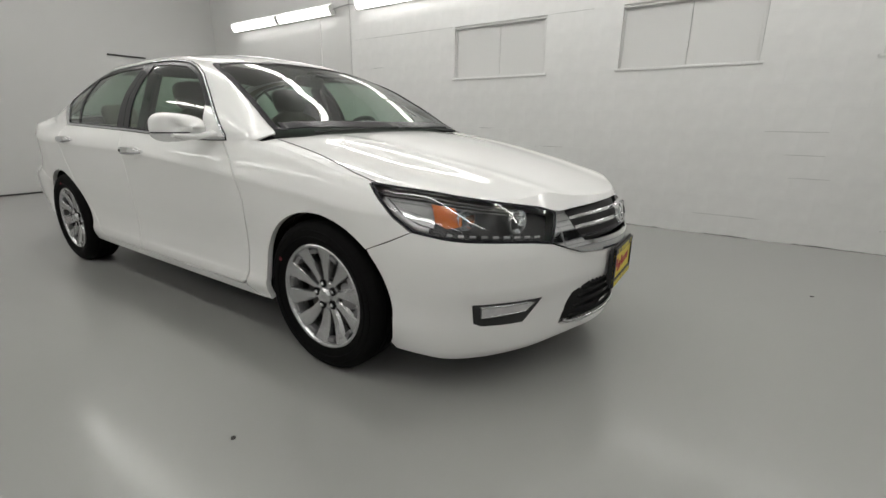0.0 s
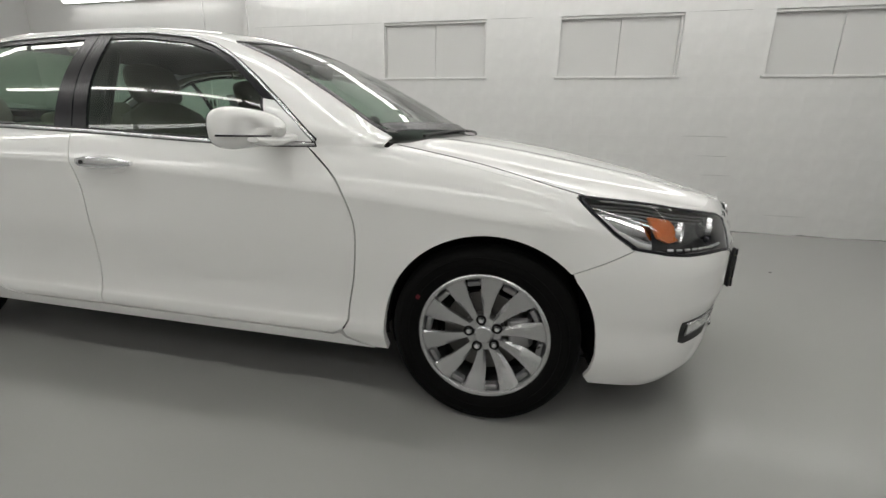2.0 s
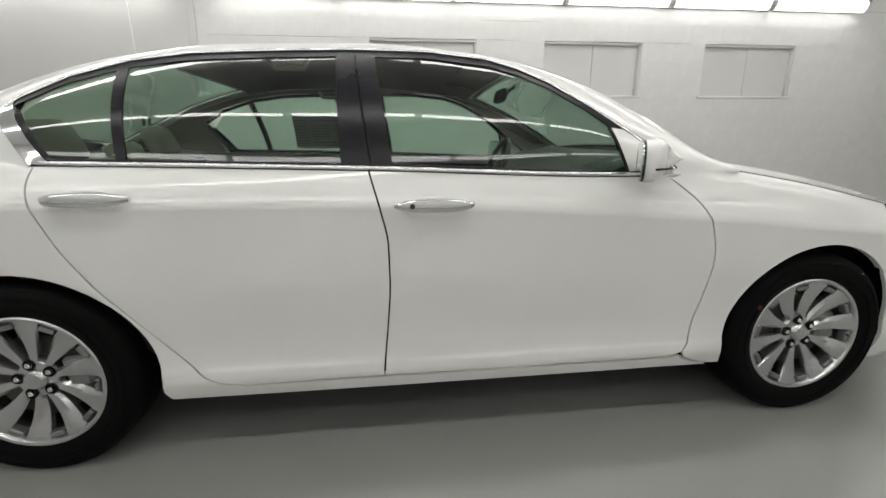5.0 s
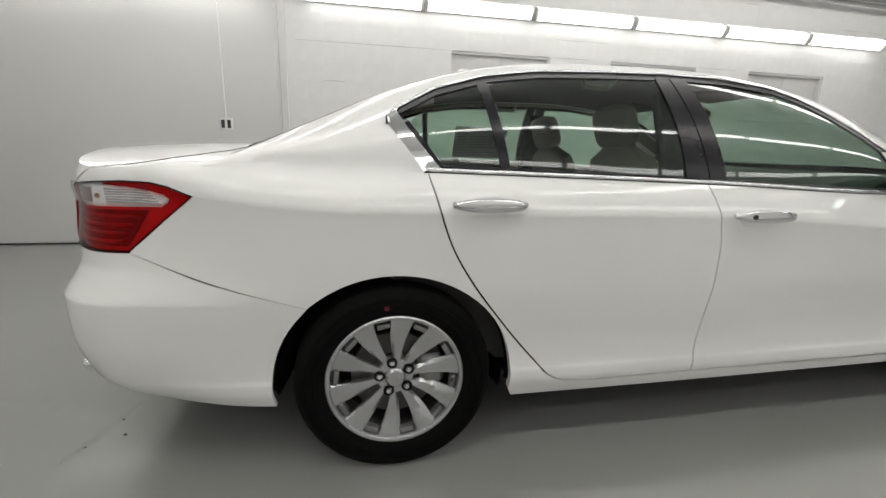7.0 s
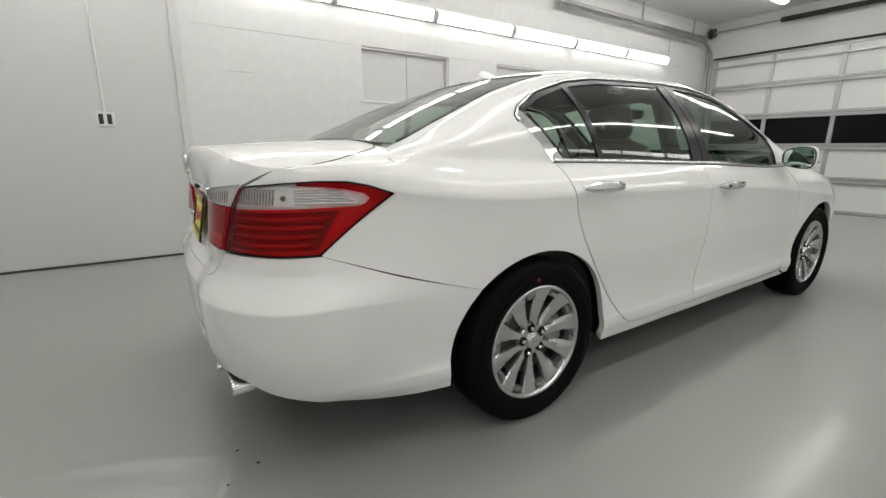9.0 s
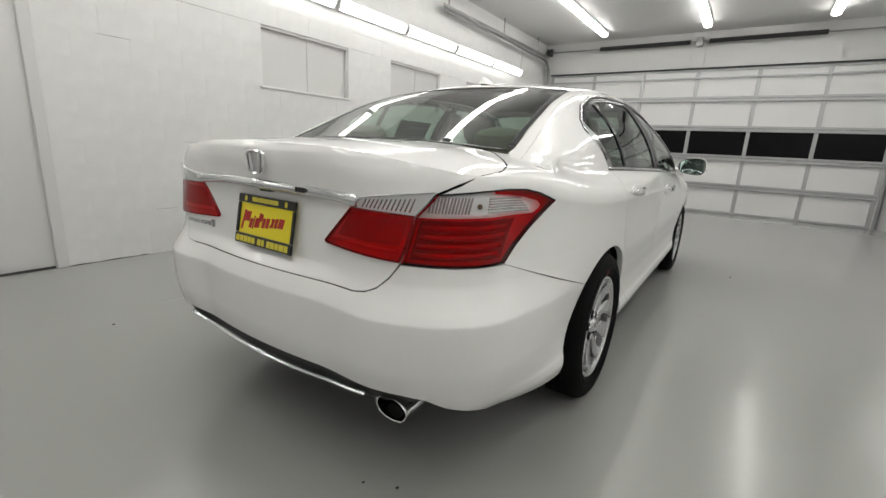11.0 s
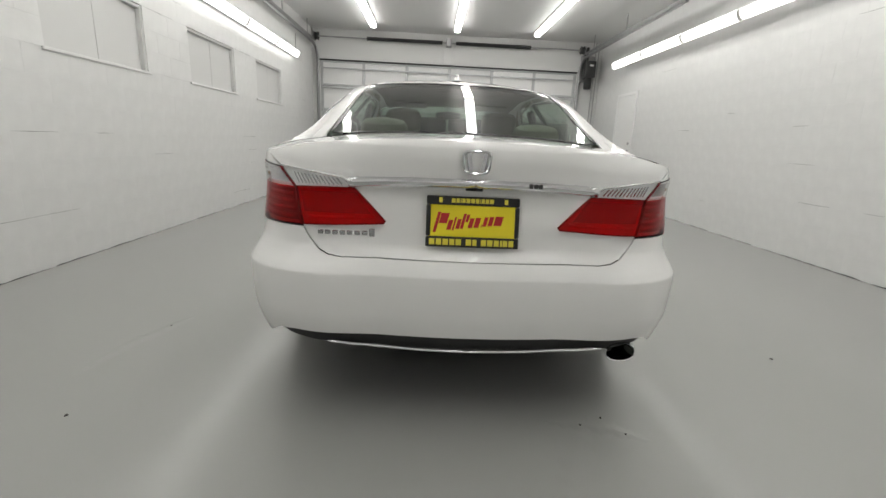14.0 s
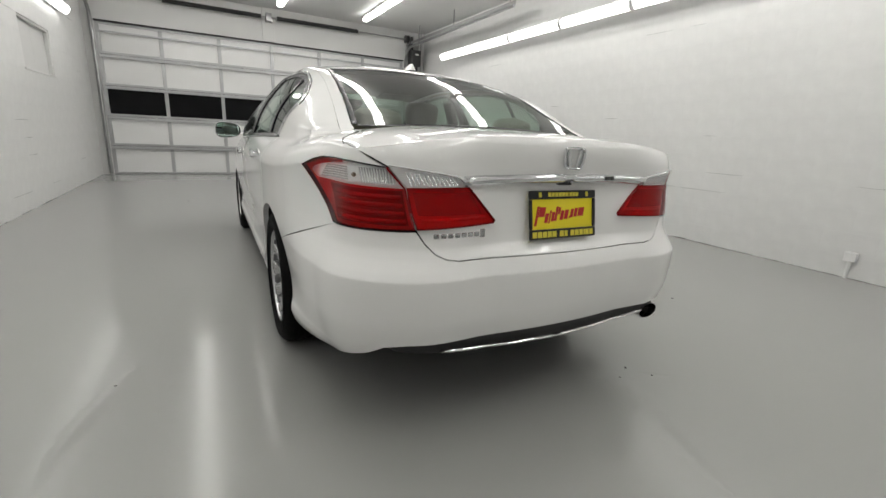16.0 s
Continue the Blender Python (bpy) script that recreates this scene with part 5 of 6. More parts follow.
# tail lamps
def tail_lamp(left):
    fine = dict(left=left, du=.013, dv=.009)
    edge = [(4.958, .888), (4.936, .900), (4.928, .912), (4.945, .925), (5.0, .937), (5.07, .945), (5.14, .949)]
    low = [(4.858, .922)] + TL_LOW[1:] + [(5.20, .750), (5.418, .754), (5.398, .82), (5.381, .881), (5.20, .884), (5.06, .885)] + edge[:3]
    up = [(4.858, .922), edge[2], edge[3], edge[4], edge[5], edge[6], (5.14, .9572), (5.08, .959), (4.99, .957), (4.93, .946)]
    clear = edge + [(5.14, .9565), (5.18, .9545), (5.318, .943), (5.380, .8815), (5.20, .8845), (5.06, .8855)]
    whole = [(4.858, .922)] + TL_LOW[1:] + [(5.20, .750), (5.418, .754), (5.398, .82), (5.381, .881), (5.318, .943)] + TL_TOP[::-1][1:-1]
    body = [(5.432 if u > 5.41 else 5.41 if u > 5.39 else 5.395 if u > 5.375 else 5.33 if u > 5.31 else u, v) for u, v in whole]
    tl = panel("tail_lamp", low_f, [body], M_REFLECTOR, car, "silver tail lamp body", left=left, proud=-.013, fold=-.015, gap=.002)
    panel("red_lens", low_f, [low, up], M_REDGLASS, tl, "red tail lamp lens", proud=.004, fold=0, **fine)
    panel("clear_lens", low_f, [clear], M_LENS, tl, "clear upper lens", proud=.004, fold=0, **fine)
    panel("lens_edge", low_f, [[(5.414, .755), (5.420, .755), (5.402, .82), (5.386, .881), (5.322, .944), (5.316, .943), (5.379, .881), (5.396, .82)]], M_REDDARK, tl, proud=.0045, fold=.016, **fine)
    back = lambda u, v: low_f(u, v) - .0115 * surface_normals(low_f, u, v)
    front = lambda u, v: low_f(u, v) - .008 * surface_normals(low_f, u, v)
    # bright shell behind the clear lens, with its ribs and bulb
    shell = [(4.962, .893), (4.945, .911), (5.0, .931), (5.07, .940), (5.18, .949), (5.31, .938), (5.37, .887), (5.20, .889)]
    panel("lamp_shell", front, [shell], M_REFLECTOR, tl, "bright lamp shell", proud=.001, fold=.002, **fine)
    for k in range(13):
        s = 5.222 + .0105 * k
        trim("lens_rib", front, [(s, .893), (s - .010, .938)], .0055, .004, M_CLEAR, tl, left=left)
    for k in range(6):
        z = .8945 + .0075 * k
        trim("lens_rib", front, [(4.965 + .008 * k, z), (5.06, z + .002), (5.15, z + .002)], .005, .004, M_CLEAR, tl, left=left)
    p, n = low_f(np.array([5.185]), np.array([.913]))[0], raw_normals(low_f, np.array([5.185]), np.array([.913]))[0]
    sgn = 1 if left else -1
    q = Vector((float(n[0]), float(n[1]) * sgn, float(n[2])))
    bulb = bmesh.new()
    lathe(bulb, [(0, 0), (.008, 0), (.0075, .005), (.006, .007), (.005, .009), (0, .0105)], 16, Matrix.Translation(Vector((float(p[0]), float(p[1]) * sgn, float(p[2]))) - q * .009) @ q.to_track_quat("Z", "Y").to_matrix().to_4x4())
    part("bulb", bulb, M_BRONZE, tl, "bronze bulb holder")
    # a dim plate with rows of light bars behind the red lens
    panel("lamp_chamber", back, [[(5.085, .766), (5.40, .766), (5.372, .874), (5.015, .874)]], M_LAMPDIM, tl, "dim lamp chamber", proud=.002, fold=.003, **fine)
    for k, z in enumerate((.778, .803, .828, .853)):
        trim("lamp_bar", back, [(5.390 - .007 * k, z), (5.28, z), (5.17, z), (5.10 - .018 * k, z)], .015, .006, M_LAMPGREY, tl, "light bar", left=left)
    rim_line = [(4.858, .922)] + TL_LOW[1:] + [(5.20, .750), (5.416, .754)]
    trim("lamp_seal", low_f, rim_line, .0035, .003, M_TRIM, tl, left=left)
    trim("lamp_seal", low_f, TL_TOP, .005, .003, M_TRIM, tl, left=left)
    inner = [(5.428, .757), (5.56, .762), (5.705, .768), (5.712, .776), (5.66, .83), (5.605, .887), (5.50, .886), (5.390, .883), (5.404, .82)]
    iclear = [(5.389, .8855), (5.50, .8875), (5.603, .8895), (5.565, .922), (5.45, .938), (5.330, .949)]
    il = panel("boot_lamp", low_f, [inner[:5] + iclear[2:] + inner[-2:]], M_REFLECTOR, lid, "silver lamp body on the boot lid", left=left, proud=.001, fold=.003, gap=.001)
    panel("red_lens", low_f, [inner], M_REDGLASS, il, "red lamp lens", proud=.012, fold=0, **fine)
    panel("clear_lens", low_f, [iclear], M_LENS, il, "clear lens", proud=.012, fold=0, **fine)
    trim("lens_edge", low_f, inner, .0045, .0125, M_REDDARK, il, left=left, close=True)
    trim("lens_edge", low_f, iclear[2:], .004, .0122, M_CLEAR, il, left=left)
    panel("lamp_shell", low_f, [[(5.40, .891), (5.50, .893), (5.59, .895), (5.555, .918), (5.45, .933), (5.345, .943)]], M_REFLECTOR, il, "bright lamp shell", proud=.003, fold=.002, **fine)
    for k in range(12):
        s = 5.405 + .0145 * k
        trim("lens_rib", low_f, [(s, .894), (s - .018, .931 - .0012 * k)], .006, .004, M_CHROME, il, left=left)
    panel("lamp_chamber", low_f, [[(5.43, .80), (5.66, .80), (5.612, .872), (5.41, .870)]], M_LAMPGREY, il, "lamp chamber", proud=.004, fold=.003, **fine)
    trim("lamp_bar", low_f, [(5.44, .783), (5.675, .789)], .010, .004, M_REFLECTOR, il, left=left)
    return tl


for is_left in LEFT:
    head_lamp(is_left)
    tail_lamp(is_left)

strip = trim("boot_strip", low_f, [(5.585, .907), (5.66, .911), (5.85, .917), (S_END, .919)], .034, .016, M_CHROME, lid, "chrome strip across the boot lid", both=True)
xr = float(lower(S_END, .90)[0])
part("boot_button", box(bmesh.new(), (xr - .016, -.03, .893), (xr + .02, .03, .902), .003), M_MATT, lid)
bd = bmesh.new()
for k in range(8):
    y = .345 + .025 * k
    q = lower(s_of(-2.40), .735)
    xx = float(lower(float(np.interp(y, lower(np.linspace(5.3, S_END, 80), .735)[::-1, 1], np.linspace(5.3, S_END, 80)[::-1])), .735)[0])
    box(bd, (xx - .004, y - .010, .727 if k else .722), (xx + .004, y + .009, .742 if k else .750), .002)
part("badge", bd, M_ALLOY, lid, "small silver badge bars")
sb = bmesh.new()
xx = float(lower(S_END - .205, .918)[0])
for dy in (-.016, 0, .016):
    box(sb, (xx - .021, -.205 + dy - .006, .911), (xx - .014, -.205 + dy + .006, .926), .001)
part("badge", sb, M_MATT, lid, "tiny dark badge bars")

# rear bumper
ra_low = sx([p for p in arch_r if p[0] < -1.650])
b_rear = [(S_END, .6535), (5.57, .6535), (5.524, .6605), (5.488, .6765), (5.453, .7085), (5.424, .7475), (5.40, .7475), (5.20, .746), (5.078, .7457), (4.85, .6714), (float(s_of(-1.640)), .5820)]
b_rear += [p for p in ra_low if .245 < p[1] < .572] + [(float(s_of(-1.752)), .243), (4.80, .246), (4.95, .256), (5.10, .280), (5.20, .310), (5.27, .335), (5.33, .368), (5.40, .376), (5.6, .375), (S_END, .376)]
br = panel("rear_bumper", low_f, [b_rear], M_PAINT, car, "white rear bumper", both=True, fold=.014, gap=.0004, dv=.0071)
diff = panel("diffuser", low_f, [[(S_END, .376), (5.6, .375), (5.40, .376), (5.33, .368), (5.36, .345), (5.45, .33), (5.6, .318), (S_END, .315)]], M_MATT, br, "black lower diffuser", both=True, proud=-.010, fold=.02)
trim("diffuser_strip", low_f, [(5.52, .345), (5.62, .333), (5.8, .325), (S_END, .323)], .010, .012, M_CHROME, diff, "thin chrome strip", both=True)
ex = bmesh.new()
m = Matrix.Translation((-2.395, -.582, .320)) @ pose(0, 0, 0, 0, -96, 0)
ro = [[m @ Vector((b * s, a * s, z)) for a, b in oval(28, .057, .038, 2.2)] for s, z in ((1.0, -.20), (1.0, .0), (1.03, .006), (1.0, .010), (.93, .008), (.91, -.19))]
loft(ex, ro, caps=False)
tip = part("exhaust_tip", ex, M_CHROME, car, "oval polished exhaust tip")
ec = bmesh.new()
loft(ec, [[m @ Vector((b * .905, a * .905, z)) for a, b in oval(28, .057, .038, 2.2)] for z in (-.10, -.11)])
part("exhaust_bore", ec, M_UNDER, tip)


# number plates, with the print as plain bars
def number_plate(m, name_label):
    pl = part("plate", box(bmesh.new(), (-.152, -.076, 0), (.152, .076, .004), .002, m), M_YELLOW, car, name_label)
    fr = bmesh.new()
    for lo, hi in (((-.160, .056, .002), (.160, .086, .010)), ((-.160, -.088, .002), (.160, -.052, .010)), ((-.160, -.0515, .002), (-.145, .0555, .010)), ((.145, -.0515, .002), (.160, .0555, .010))):
        box(fr, lo, hi, .003, m)
    part("plate_frame", fr, M_PLATEFRAME, pl, "black plate frame")
    def bar(lo, hi, mat, q=m):
        part("print_bar", box(bmesh.new(), lo, hi, 0, q), mat, pl)
    x = -.075
    for w in (.016, .014, .006, .014, .016, .016, .015, .005, .014, .014, .017):
        bar((x, .064, .0095), (x + w - .003, .079, .0115), M_BRASSY)
        x += w
    x = -.148
    for w in (.024, .024, .024, .022, .024, .012, .024, .018, .012, .022, .024, .022, .010, .020, .022):
        if w != .012:
            bar((x, -.081, .0095), (x + w * .78, -.060, .0115), M_BRASSY)
        x += w * .97
    for sx_ in (-.118, .106):
        bar((sx_, .063, .0095), (sx_ + .012, .080, .0115), M_BRASSY)
    x = -.128
    for i, (w, hgt, up) in enumerate(((.040, .070, -.004), (.018, .034, -.012), (.009, .046, -.008), (.016, .034, -.008), (.022, .052, .002), (.018, .034, -.004), (.020, .034, -.002), (.006, .010, -.012), (.016, .032, .002), (.018, .032, .004), (.030, .032, .006))):
        q = m @ Matrix.Translation((x + w / 2, up, .0042)) @ Matrix(((1, .25, 0, 0), (0, 1, 0, 0), (0, 0, 1, 0), (0, 0, 0, 1)))
        if i in (0, 4):
            bar((-w / 2, -hgt / 2, 0), (-w / 2 + .010, hgt / 2, .0012), M_INSERT, q)
            bar((-w / 2 + .012, -hgt * .05, 0), (w / 2, hgt * .45, .0012), M_INSERT, q)
        else:
            bar((-w / 2, -hgt / 2, 0), (w / 2 - .003, hgt / 2, .0012), M_INSERT, q)
        x += w + .002
    return pl


xp = float(lower(S_END, .78)[0])
number_plate(Matrix.Translation((xp - .008, 0, .787)) @ pose(0, 0, 0, 80, 0, -90), "yellow dealer plate in a black frame")
number_plate(Matrix.Translation((float(lower(0.0, .46)[0]) + .012, 0, .448)) @ pose(0, 0, 0, 90, 0, 90), "yellow dealer plate in a black frame")
XB = float(lower(0.0, .46)[0]) + .012
part("plate_bracket", box(bmesh.new(), (XB - .012, -.161, .358), (XB - .0003, .161, .538), .003), M_MATT, car)
part("plate_bracket", box(bmesh.new(), (2.36, -.15, .37), (XB - .0125, .15, .52), .01), M_MATT, car)


# ---------------------------------------------------------------- wheels
def wheel():
    """A wheel whose outer face looks to -y, its hub at the origin."""
    w = new("wheel")
    w.parent = car
    axis = pose(0, 0, 0, 90, 0, 0)
    R = .3285
    ty = bmesh.new()
    prof = [(.212, -.078), (.228, -.090), (.250, -.101), (.275, -.106), (.298, -.103), (.312, -.094), (.3215, -.084), (R - .002, -.073)]
    for k in range(1, 5):
        g = -.075 + .15 * k / 5
        prof += [(R, g - .006), (R - .008, g - .004), (R - .008, g + .004), (R, g + .006)]
    prof += [(R - .002, .073), (.312, .094), (.275, .106), (.228, .090), (.212, .078)]
    lathe(ty, [(r, -h) for r, h in prof], 72, axis)
    tyre = part("tyre", ty, M_RUBBER, w, "black road tyre", sharp=50)
    for r in (.262, .290):
        ri = bmesh.new()
        lathe(ri, [(r - .0015, .099), (r - .001, .1068), (r + .001, .1068), (r + .0015, .099)], 64, axis)
        part("sidewall_ring", ri, M_RUBBER, tyre)
    rim = bmesh.new()
    lathe(rim, [(.226, .086), (.229, .092), (.224, .095), (.216, .093), (.211, .085), (.205, .070), (.196, .05), (.190, -.05), (.205, -.09), (.224, -.10), (.226, -.094)], 72, axis)
    rimo = part("rim", rim, M_ALLOY, w, "silver alloy rim")
    # ten tapered spokes, each with a raised flank
    for k in range(10):
        a = 2 * math.pi * (k + .5) / 10
        sp = bmesh.new()
        rings = []
        for i in range(9):
            t = i / 8
            r = .040 + (.2145 - .040) * t
            w0 = .0100 + (.0395 - .0100) * t ** 1.05
            d = .080 + .007 * t - .022 * math.sin(math.pi * min(1, t * 1.02)) * .5 - .020 * (1 - t) ** 2
            skew = .006 * math.sin(math.pi * t)
            sect = [(-w0 * .86 + skew, d - .030), (-w0 + skew, d - .004 - .006 * (1 - t)), (-w0 * .88 + skew, d), (w0 * .45 + skew, d + .001), (w0 * (.98) + skew, d - .010 * (1 - t) - .003), (w0 * .88 + skew, d - .030)]
            rings.append([(r * math.cos(a) - y * math.sin(a), -h, r * math.sin(a) + y * math.cos(a)) for y, h in sect])
        loft(sp, rings)
        part("spoke", sp, M_ALLOY, rimo, sharp=28)
        ft = bmesh.new()
        a2 = a + math.pi / 10
        q = pose(0, 0, 0, 0, -math.degrees(a2), 0)
        box(ft, (.186, -.086, -.022), (.203, -.055, .022), .003, q)
        part("rim_step", ft, M_ALLOY_DARK, rimo)
    hb = bmesh.new()
    lathe(hb, [(0, .074), (.029, .074), (.033, .070), (.037, .061), (.060, .059), (.067, .050), (.069, .03), (.064, .0), (0, .0)], 40, axis)
    part("hub", hb, M_ALLOY, rimo)
    cp = bmesh.new()
    lathe(cp, [(0, .0775), (.026, .0775), (.0285, .074), (.0285, .070)], 32, axis)
    for x0 in (-.008, .008):
        box(cp, (x0 - .003, -.0795, -.011), (x0 + .003, -.077, .011), .0006)
    part("centre_cap", cp, M_ALLOY, rimo, "round centre cap")
    for k in range(5):
        a = 2 * math.pi * (k + .5) / 5
        c = Matrix.Translation((.053 * math.cos(a), -.062, .053 * math.sin(a))) @ axis
        # raised black ring that stands for the shade in the nut's recess
        nb = bmesh.new()
        lathe(nb, [(.0180, .0), (.0180, .0035), (.0115, .0035), (.0115, .0)], 20, c)
        part("nut_recess", nb, M_UNDER, rimo)
        nt = bmesh.new()
        lathe(nt, [(.0092, -.002), (.0092, .009), (.0075, .011), (0, .012)], 6, c)
        part("wheel_nut", nt, M_CHROME, rimo)
    ds = bmesh.new()
    lathe(ds, [(.075, .030), (.146, .030), (.146, .006), (.075, .006), (.075, .045), (0, .045)], 48, axis)
    part("brake_disc", ds, M_DISC, w, "iron brake disc")
    ca = bmesh.new()
    box(ca, (.085, -.060, -.055), (.165, .02, .055), .012, pose(0, 0, 0, 0, -14, 0))
    part("brake_caliper", ca, M_ALLOY_DARK, w, "grey brake caliper")
    bk = bmesh.new()
    lathe(bk, [(0, -.02), (.19, -.02), (.19, -.03), (0, -.03)], 40, axis)
    part("dust_shield", bk, M_UNDER, w)
    vl = bmesh.new()
    tube(vl, [(.198, -.075, .012), (.186, -.098, .012)], .004, 6)
    part("valve", vl, M_MATT, w)
    return w


wf = wheel()
WHEEL_Y = .785
wf.matrix_basis = pose(HUB_F, -WHEEL_Y, HUB_Z, 0, 7, 0)
wr_ = copy_thing(wf, pose(HUB_R + .014, -.800, HUB_Z - .004, 0, 6.5, 0))
copy_thing(wf, pose(HUB_F, WHEEL_Y, HUB_Z, 0, 20, 180))
copy_thing(wf, pose(HUB_R, WHEEL_Y, HUB_Z, 0, 50, 180))
for wheel_ob, ang in ((wf, 157), (wr_, 103)):
    mk = bmesh.new()
    box(mk, (-.007, -.1075, -.008), (.007, -.1045, .008), .0005, pose(0, 0, 0, 0, -ang, 0) @ Matrix.Translation((.262, 0, 0)))
    part("crayon_mark", mk, M_REDMARK, wheel_ob, "red crayon mark on the sidewall")

# wheel housings, floor pan and inner shell
for s in LEFT:
    sgn = 1 if s else -1
    for hx, arch in ((HUB_F + .012, arch_f), (HUB_R + .012, arch_r)):
        bm = bmesh.new()
        rings = []
        for y in (.805, .78, .55, .50):
            k = 1.0 if y > .79 else .985 if y > .6 else .9
            rings.append([(hx + (x - hx) * k, sgn * y, .318 + (z - .318) * k) for x, z in arch])
        vs = [[bm.verts.new(p) for p in r] for r in rings]
        for a, b in zip(vs, vs[1:]):
            for i in range(len(a) - 1):
                bm.faces.new((a[i], a[i + 1], b[i + 1], b[i]))
        bm.faces.new(vs[-1])
        part("wheel_housing", bm, M_UNDER, car, "black wheel arch liner")
    shell = sx([(1.70, .24)]) + [(.9, .22), (.5, .22), (.1, .22), (0.0, .60), (0, .70)] + along(0.05, S_END - .05, 90, .012)
    shell += [(S_END, .9), (S_END, .42), (5.3, .40), (5.0, .30), (float(s_of(-1.772)), .25)] + sx([p for p in arch_r[::-1] if p[1] > .24]) + sx([(-.95, .235), (.98, .235)]) + sx([p for p in arch_f[::-1] if p[1] > .24])
    panel("inner_shell", low_f, [shell], M_UNDER, car, left=s, proud=-.056, fold=0, du=.05, dv=.03)
    door_card = sx([(1.0, .30), (1.02, .88)]) + [(float(s_of(x)), float(edge_z(x)) - .002) for x in np.linspace(.95, -1.5, 24)] + sx([(-1.5, .75), (-1.0, .35)])
    panel("door_lining", low_f, [door_card], M_CABIN, car, left=s, proud=-.075, fold=0, du=.06, dv=.05)
    ledge_out = [(float(x), float(edge_z(x)) + .001) for x in np.linspace(1.0, -1.75, 30)]
    lv, lf = [], []
    for x, z in ledge_out:
        y = float(edge_y(x))
        lv += [(x, sgn * (y - .006), z - .003), (x, sgn * (y - .085), z - .006)]
    for i in range(len(ledge_out) - 1):
        lf.append([2 * i, 2 * i + 1, 2 * i + 3, 2 * i + 2])
    mesh_ob("door_ledge", lv, lf, M_CABIN, car)
under = bmesh.new()
box(under, (-1.95, -.60, .235), (1.95, .60, .262), .01)
box(under, (-.93, -.86, .222), (.96, .86, .250), .01)
box(under, (-2.28, -.50, .36), (-1.80, .50, .46), .03)
part("underbody", under, M_UNDER, car, "black underbody")
ax = bmesh.new()
tube(ax, [(HUB_R, -.75, .30), (HUB_R, .75, .30)], .03, 8)
tube(ax, [(HUB_F, -.75, .28), (HUB_F, .75, .28)], .03, 8)
part("axle", ax, M_UNDER, car)
pipe = bmesh.new()
tube(pipe, [(-2.30, -.57, .32), (-2.0, -.56, .30), (-1.7, -.40, .26)], .03, 10)
part("exhaust_pipe", pipe, M_DISC, car)

# ---------------------------------------------------------------- cabin
lin_out = [(.33, 0), (.32, .30), (.29, .545), (.15, .565), (-.27, .56), (-.72, .555), (-1.02, .53), (-1.06, .30), (-1.075, 0)]
panel("headliner", roof_f, [lin_out], M_LINER, car, "grey cloth headliner", both=True, proud=-.03, fold=0)


def cushion(bm, c, half, p=3.0, m=None, n=24, rows=12):
    m = m or Matrix()
    rings = []
    for i in range(rows + 1):
        t = -1 + 2 * i / rows
        g = max(.02, 1 - abs(t) ** (p + 1)) ** (1 / (p + 1))
        rings.append([m @ Vector((c[0] + a, c[1] + b, c[2] + half[2] * t)) for a, b in [(x * g, y * g) for x, y in oval(n, half[0], half[1], p)]])
    loft(bm, rings)
    return bm


def front_seat(y):
    seat = part("front_seat", cushion(bmesh.new(), (.10, y, .44), (.27, .26, .09)), M_SEAT, car, "beige leather front seat")
    back = pose(-.12, y, .45, 0, -17, 0)
    part("backrest", cushion(bmesh.new(), (0, 0, .33), (.065, .25, .36), 3.2, back), M_SEAT, seat)
    part("headrest", cushion(bmesh.new(), (0.0, 0, .775), (.055, .135, .095), 2.8, back), M_SEAT, seat)
    ps = bmesh.new()
    for d in (-.06, .06):
        tube(ps, [back @ Vector((0, d, .64)), back @ Vector((0, d, .72))], .007, 8)
    part("headrest_post", ps, M_CHROME, seat)
    return seat


front_seat(.37)
front_seat(-.37)
bench = part("rear_seat", cushion(bmesh.new(), (-.93, 0, .43), (.27, .62, .10), 4), M_SEAT, car, "beige leather rear bench")
rb = pose(-1.19, 0, .47, 0, -25, 0)
part("backrest", cushion(bmesh.new(), (0, 0, .28), (.08, .63, .30), 4, rb), M_SEAT, bench)
for y in (-.40, 0, .40):
    part("headrest", cushion(bmesh.new(), (-.01, y, .665 if y else .60), (.05, .125, .092 if y else .06), 2.8, rb), M_SEAT, bench)
part("parcel_shelf", box(bmesh.new(), (-1.90, -.62, .985), (-1.36, .62, 1.005), .006), M_BEIGE, car, "beige parcel shelf")
part("parcel_shelf_back", box(bmesh.new(), (-1.40, -.70, .40), (-1.37, .70, .985), .004), M_CABIN, car)
da = bmesh.new()
sect = [(1.06, .965), (.95, 1.012), (.80, 1.012), (.66, .965), (.58, .89), (.60, .80), (.68, .70), (.9, .62), (1.06, .62)]
rings = []
for y in np.linspace(-.76, .76, 17):
    up = .022 * math.exp(-((y - .38) / .2) ** 2)
    rings.append([(x - .05 * (y / .76) ** 2, y, z + (up if .6 < x < .95 and z > .85 else 0)) for x, z in sect])
loft(da, rings)
dash = part("dashboard", da, M_CABIN, car, "dark dashboard")
part("centre_console", box(bmesh.new(), (-.35, -.11, .30), (.66, .11, .62), .03, segments=2), M_CABIN, car)
sw = bmesh.new()
m = Matrix.Translation((.42, .37, .90)) @ pose(0, 0, 0, 0, -66, 0)
for k in range(1):
    pts = [m @ Vector((.185 * math.cos(a), .185 * math.sin(a), 0)) for a in [2 * math.pi * i / 36 for i in range(37)]]
    tube(sw, pts, .015, 10, caps=False)
